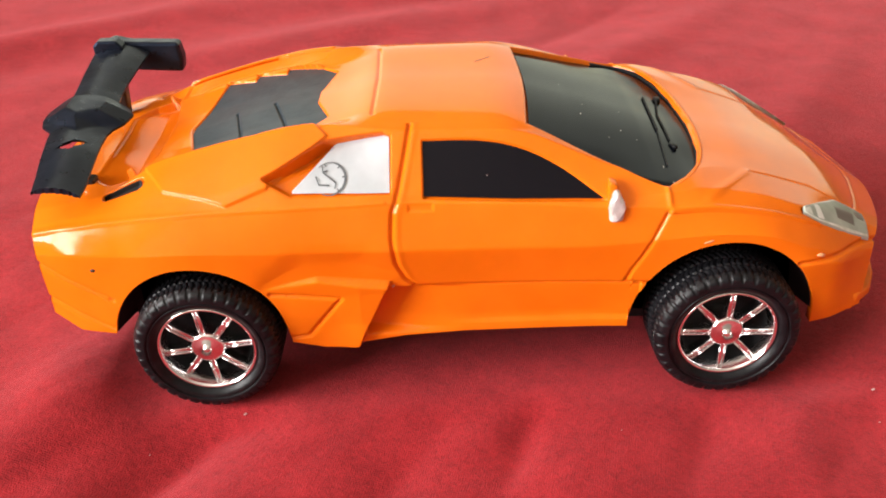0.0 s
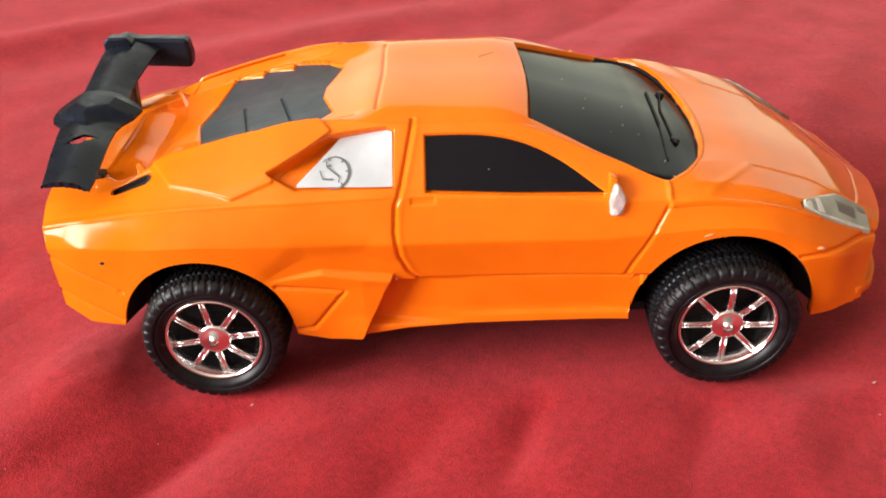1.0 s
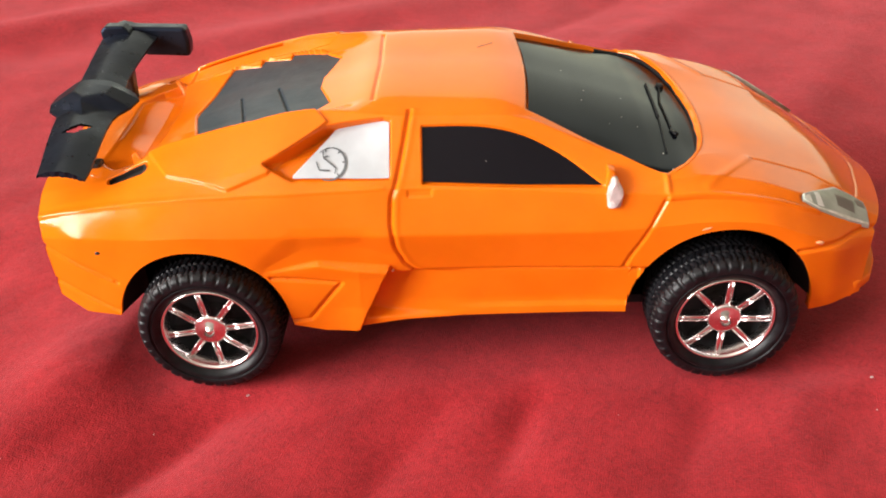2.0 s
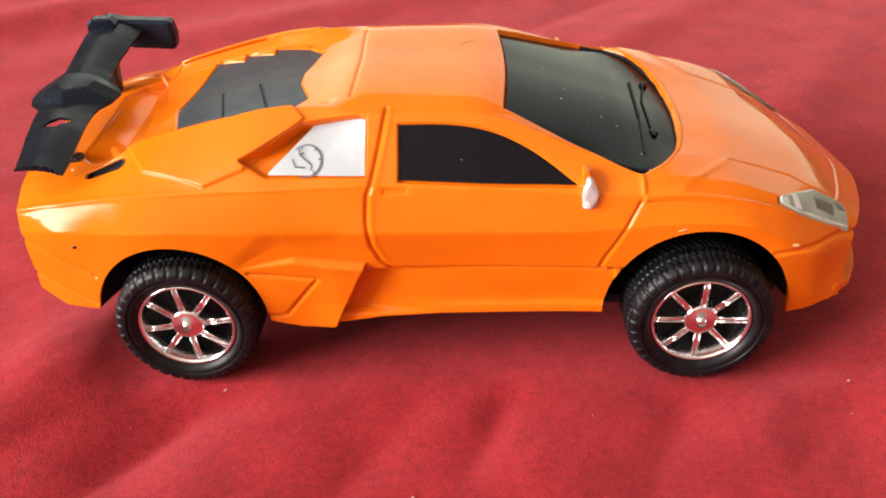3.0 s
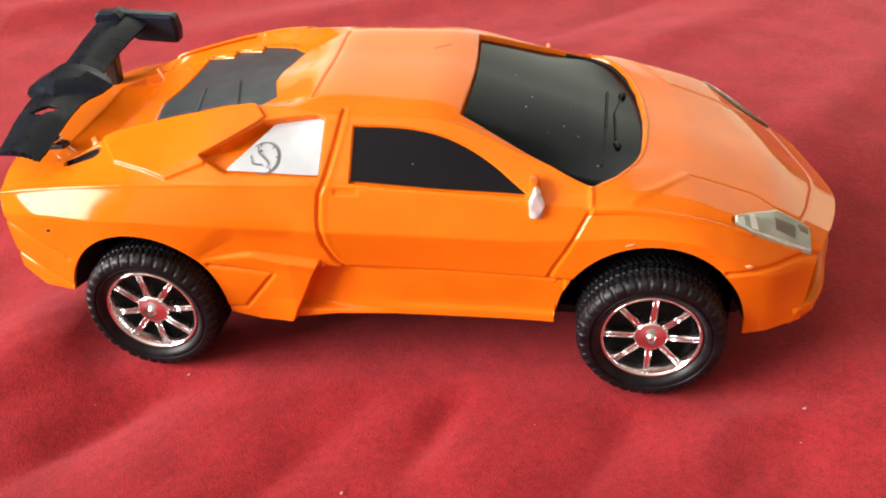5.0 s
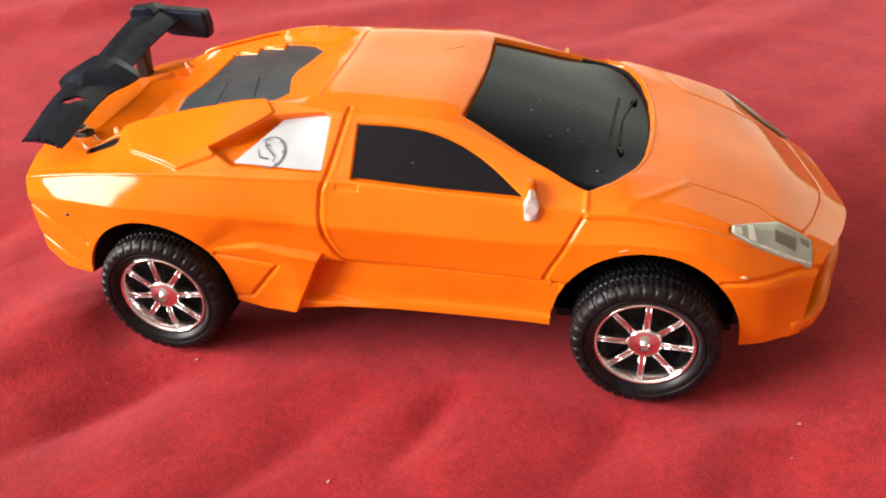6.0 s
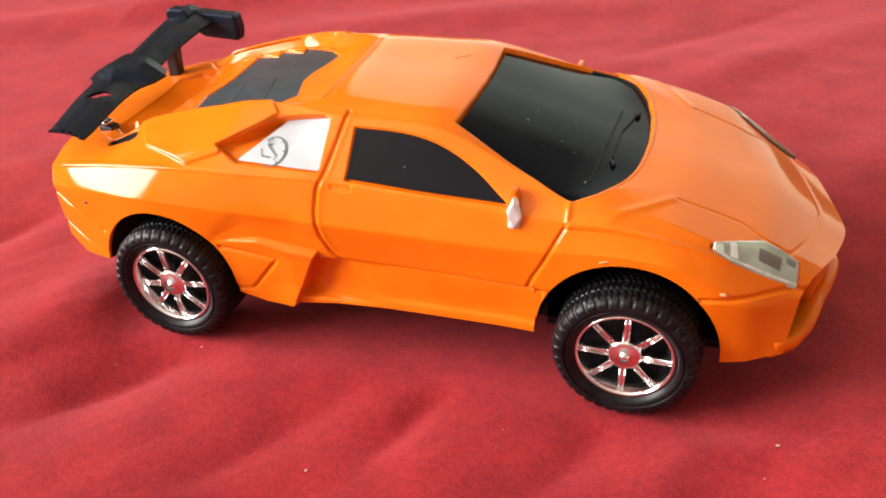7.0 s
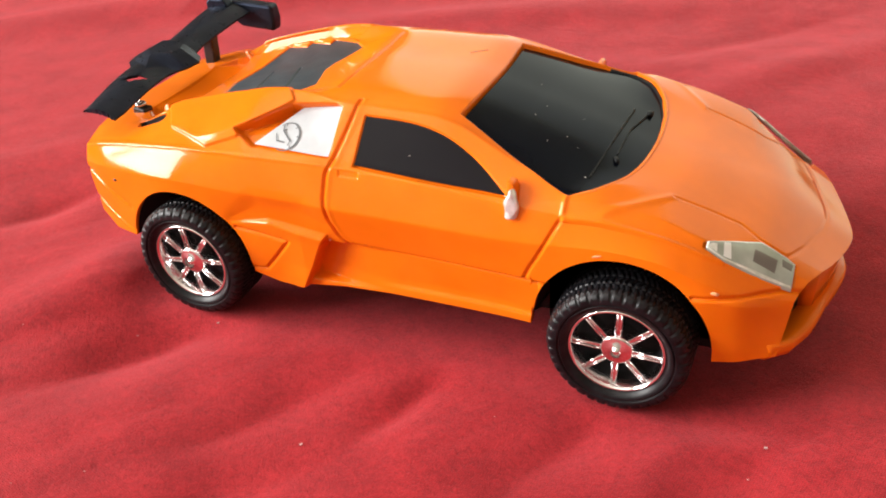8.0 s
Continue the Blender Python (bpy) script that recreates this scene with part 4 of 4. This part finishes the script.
def cloth_height(x, y):
    z = 0.0
    for folds, sign in ((VALLEYS, -1), (CRESTS, 0.5), (SWELLS, 1)):
        for cx, cy, angle, width, height, length in folds:
            c, s = math.cos(radians(angle)), math.sin(radians(angle))
            dx, dy = x / MM - cx, y / MM - cy
            across, along = -dx * s + dy * c + 1.2 * math.sin(dx / 27 + cy), dx * c + dy * s
            if sign < 1:
                profile = math.exp(-(math.hypot(across, 2.0) - 2.0) / width)
            else:
                profile = math.exp(-(across / width) ** 2)
            z += math.copysign(1, sign) * height * MM * profile * math.exp(-(along / length) ** 2)
    z += 0.0010 * noise.noise((x * 16, y * 16, 0.3)) + 0.0005 * noise.noise((x * 40, y * 40, 4.1))
    # fine wrinkles that run aslant
    c, s = math.cos(radians(52)), math.sin(radians(52))
    along, across = x * c + y * s, -x * s + y * c
    z += (0.0011 * abs(noise.noise((along * 11, across * 46, 7.7))) + 0.0005 * abs(noise.noise((along * 30, across * 110, 2.2)))) * min(1.0, max(0.25, 0.6 - 4 * y))
    # flat where the wheels stand
    reach = max(0.0, abs(x) - 0.08) / 0.03 if x > 0 else max(0.0, -x - 0.066) / 0.022
    near = max(0.0, 1 - reach) * max(0.0, 1 - max(0.0, abs(y) - 0.0435) / 0.008)
    return z * (1 - near) - 0.0009 * near


def cloth():
    def spaced(lo, hi, a, b, fine, coarse):
        return np.concatenate([np.arange(lo, a, coarse), np.arange(a, b, fine), np.arange(b, hi + 0.001, coarse)])
    xs, ys = spaced(-1.1, 1.1, -0.24, 0.24, 0.0016, 0.02), spaced(-0.6, 1.5, -0.12, 0.28, 0.0016, 0.02)
    verts = [(x, y, cloth_height(x, y)) for y in ys for x in xs]
    index = np.arange(len(verts)).reshape(len(ys), len(xs))
    faces = np.stack([index[:-1, :-1], index[:-1, 1:], index[1:, 1:], index[1:, :-1]], -1).reshape(-1, 4)
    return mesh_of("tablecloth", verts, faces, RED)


tagged(new("tablecloth", cloth()), "crimson red woven cotton cloth with soft creases", "cloth")

bm = bmesh.new()
rng = random.Random(4)
for x, y in ((-0.0534, -0.0465), (0.0954, -0.0484), (-0.0057, -0.0808)):
    block(bm, Matrix.Translation((x, y, cloth_height(x, y) + 0.0004)) @ Matrix.Rotation(rng.uniform(0, 3), 4, "Z"), 0.7, 0.35, 0.25)
for i in range(28):
    x, y = rng.uniform(-0.2, 0.22), rng.uniform(-0.13, -0.05)
    block(bm, Matrix.Translation((x, y, cloth_height(x, y) + 0.0002)) @ Matrix.Rotation(rng.uniform(0, 3), 4, "Z"), rng.uniform(0.2, 0.45), 0.12, 0.1)
me = bpy.data.meshes.new("lint")
bm.to_mesh(me)
bm.free()
me.materials.append(LINT)
tagged(new("lint", me), "tiny pale lint specks on the red cloth", "lint", kind="stuff")

# ---- the table and the room that close the place ----
def box_mesh(name, lo, hi, mat):
    bm = bmesh.new()
    size = [b - a for a, b in zip(lo, hi)]
    mid = [(a + b) / 2 for a, b in zip(lo, hi)]
    bmesh.ops.create_cube(bm, size=1, matrix=Matrix.Translation(mid) @ Matrix.Diagonal((*size, 1)))
    me = bpy.data.meshes.new(name)
    bm.to_mesh(me)
    bm.free()
    me.materials.append(mat)
    return me


def structure(name, lo, hi, mat, label):
    return tagged(new(name, box_mesh(name, lo, hi, mat)), label, name.split("_")[0], kind="structure")


structure("support", (-1.1, -0.6, -0.72), (1.1, 1.5, -0.012), BOARD, "plain wooden support under the cloth")
structure("floor", (-2.1, -2.4, -0.77), (2.3, 2.3, -0.72), BOARD, "brown boarded floor")
structure("ceiling", (-2.1, -2.4, 1.95), (2.3, 2.3, 2.05), LIME, "plain white-painted ceiling")
structure("wall_east", (2.2, -2.4, -0.72), (2.3, 2.3, 1.95), PAINT, "plain beige-painted wall")
structure("wall_south", (-2.0, -2.4, -0.72), (2.2, -2.3, 1.95), PAINT, "plain beige-painted wall")
# windows in the west and in the north wall
for lo, hi, b, t in ((-2.0, -1.2, -0.72, 1.95), (2.1, 2.2, -0.72, 1.95), (-1.2, 2.1, -0.72, 0.16), (-1.2, 2.1, 1.9, 1.95)):
    structure("wall_north", (lo, 2.2, b), (hi, 2.3, t), PAINT, "plain beige-painted wall beside a wide window")
for lo, hi, b, t in ((-2.4, -1.85, -0.72, 1.95), (-0.1, 2.3, -0.72, 1.95), (-1.85, -0.1, -0.72, 0.35), (-1.85, -0.1, 1.51, 1.95)):
    structure("wall_west", (-2.1, lo, b), (-2.0, hi, t), PAINT, "plain beige-painted wall beside a window")
window = structure("window_1", (-1.985, -1.85, 0.35), (-1.955, -0.1, 0.39), PAINT, "cream window frame with crossing glazing bars")
bars = [((-1.85, 1.47), (-0.1, 1.51)), ((-1.85, 1.15), (-0.1, 1.175)), ((-1.85, 0.39), (-1.81, 1.47)), ((-0.14, 0.39), (-0.1, 1.47)), ((-0.995, 0.39), (-0.955, 1.47))]
for (y0, z0), (y1, z1) in bars:
    under("glazing_bar", box_mesh("glazing_bar", (-1.985, y0, z0), (-1.955, y1, z1), PAINT), window)
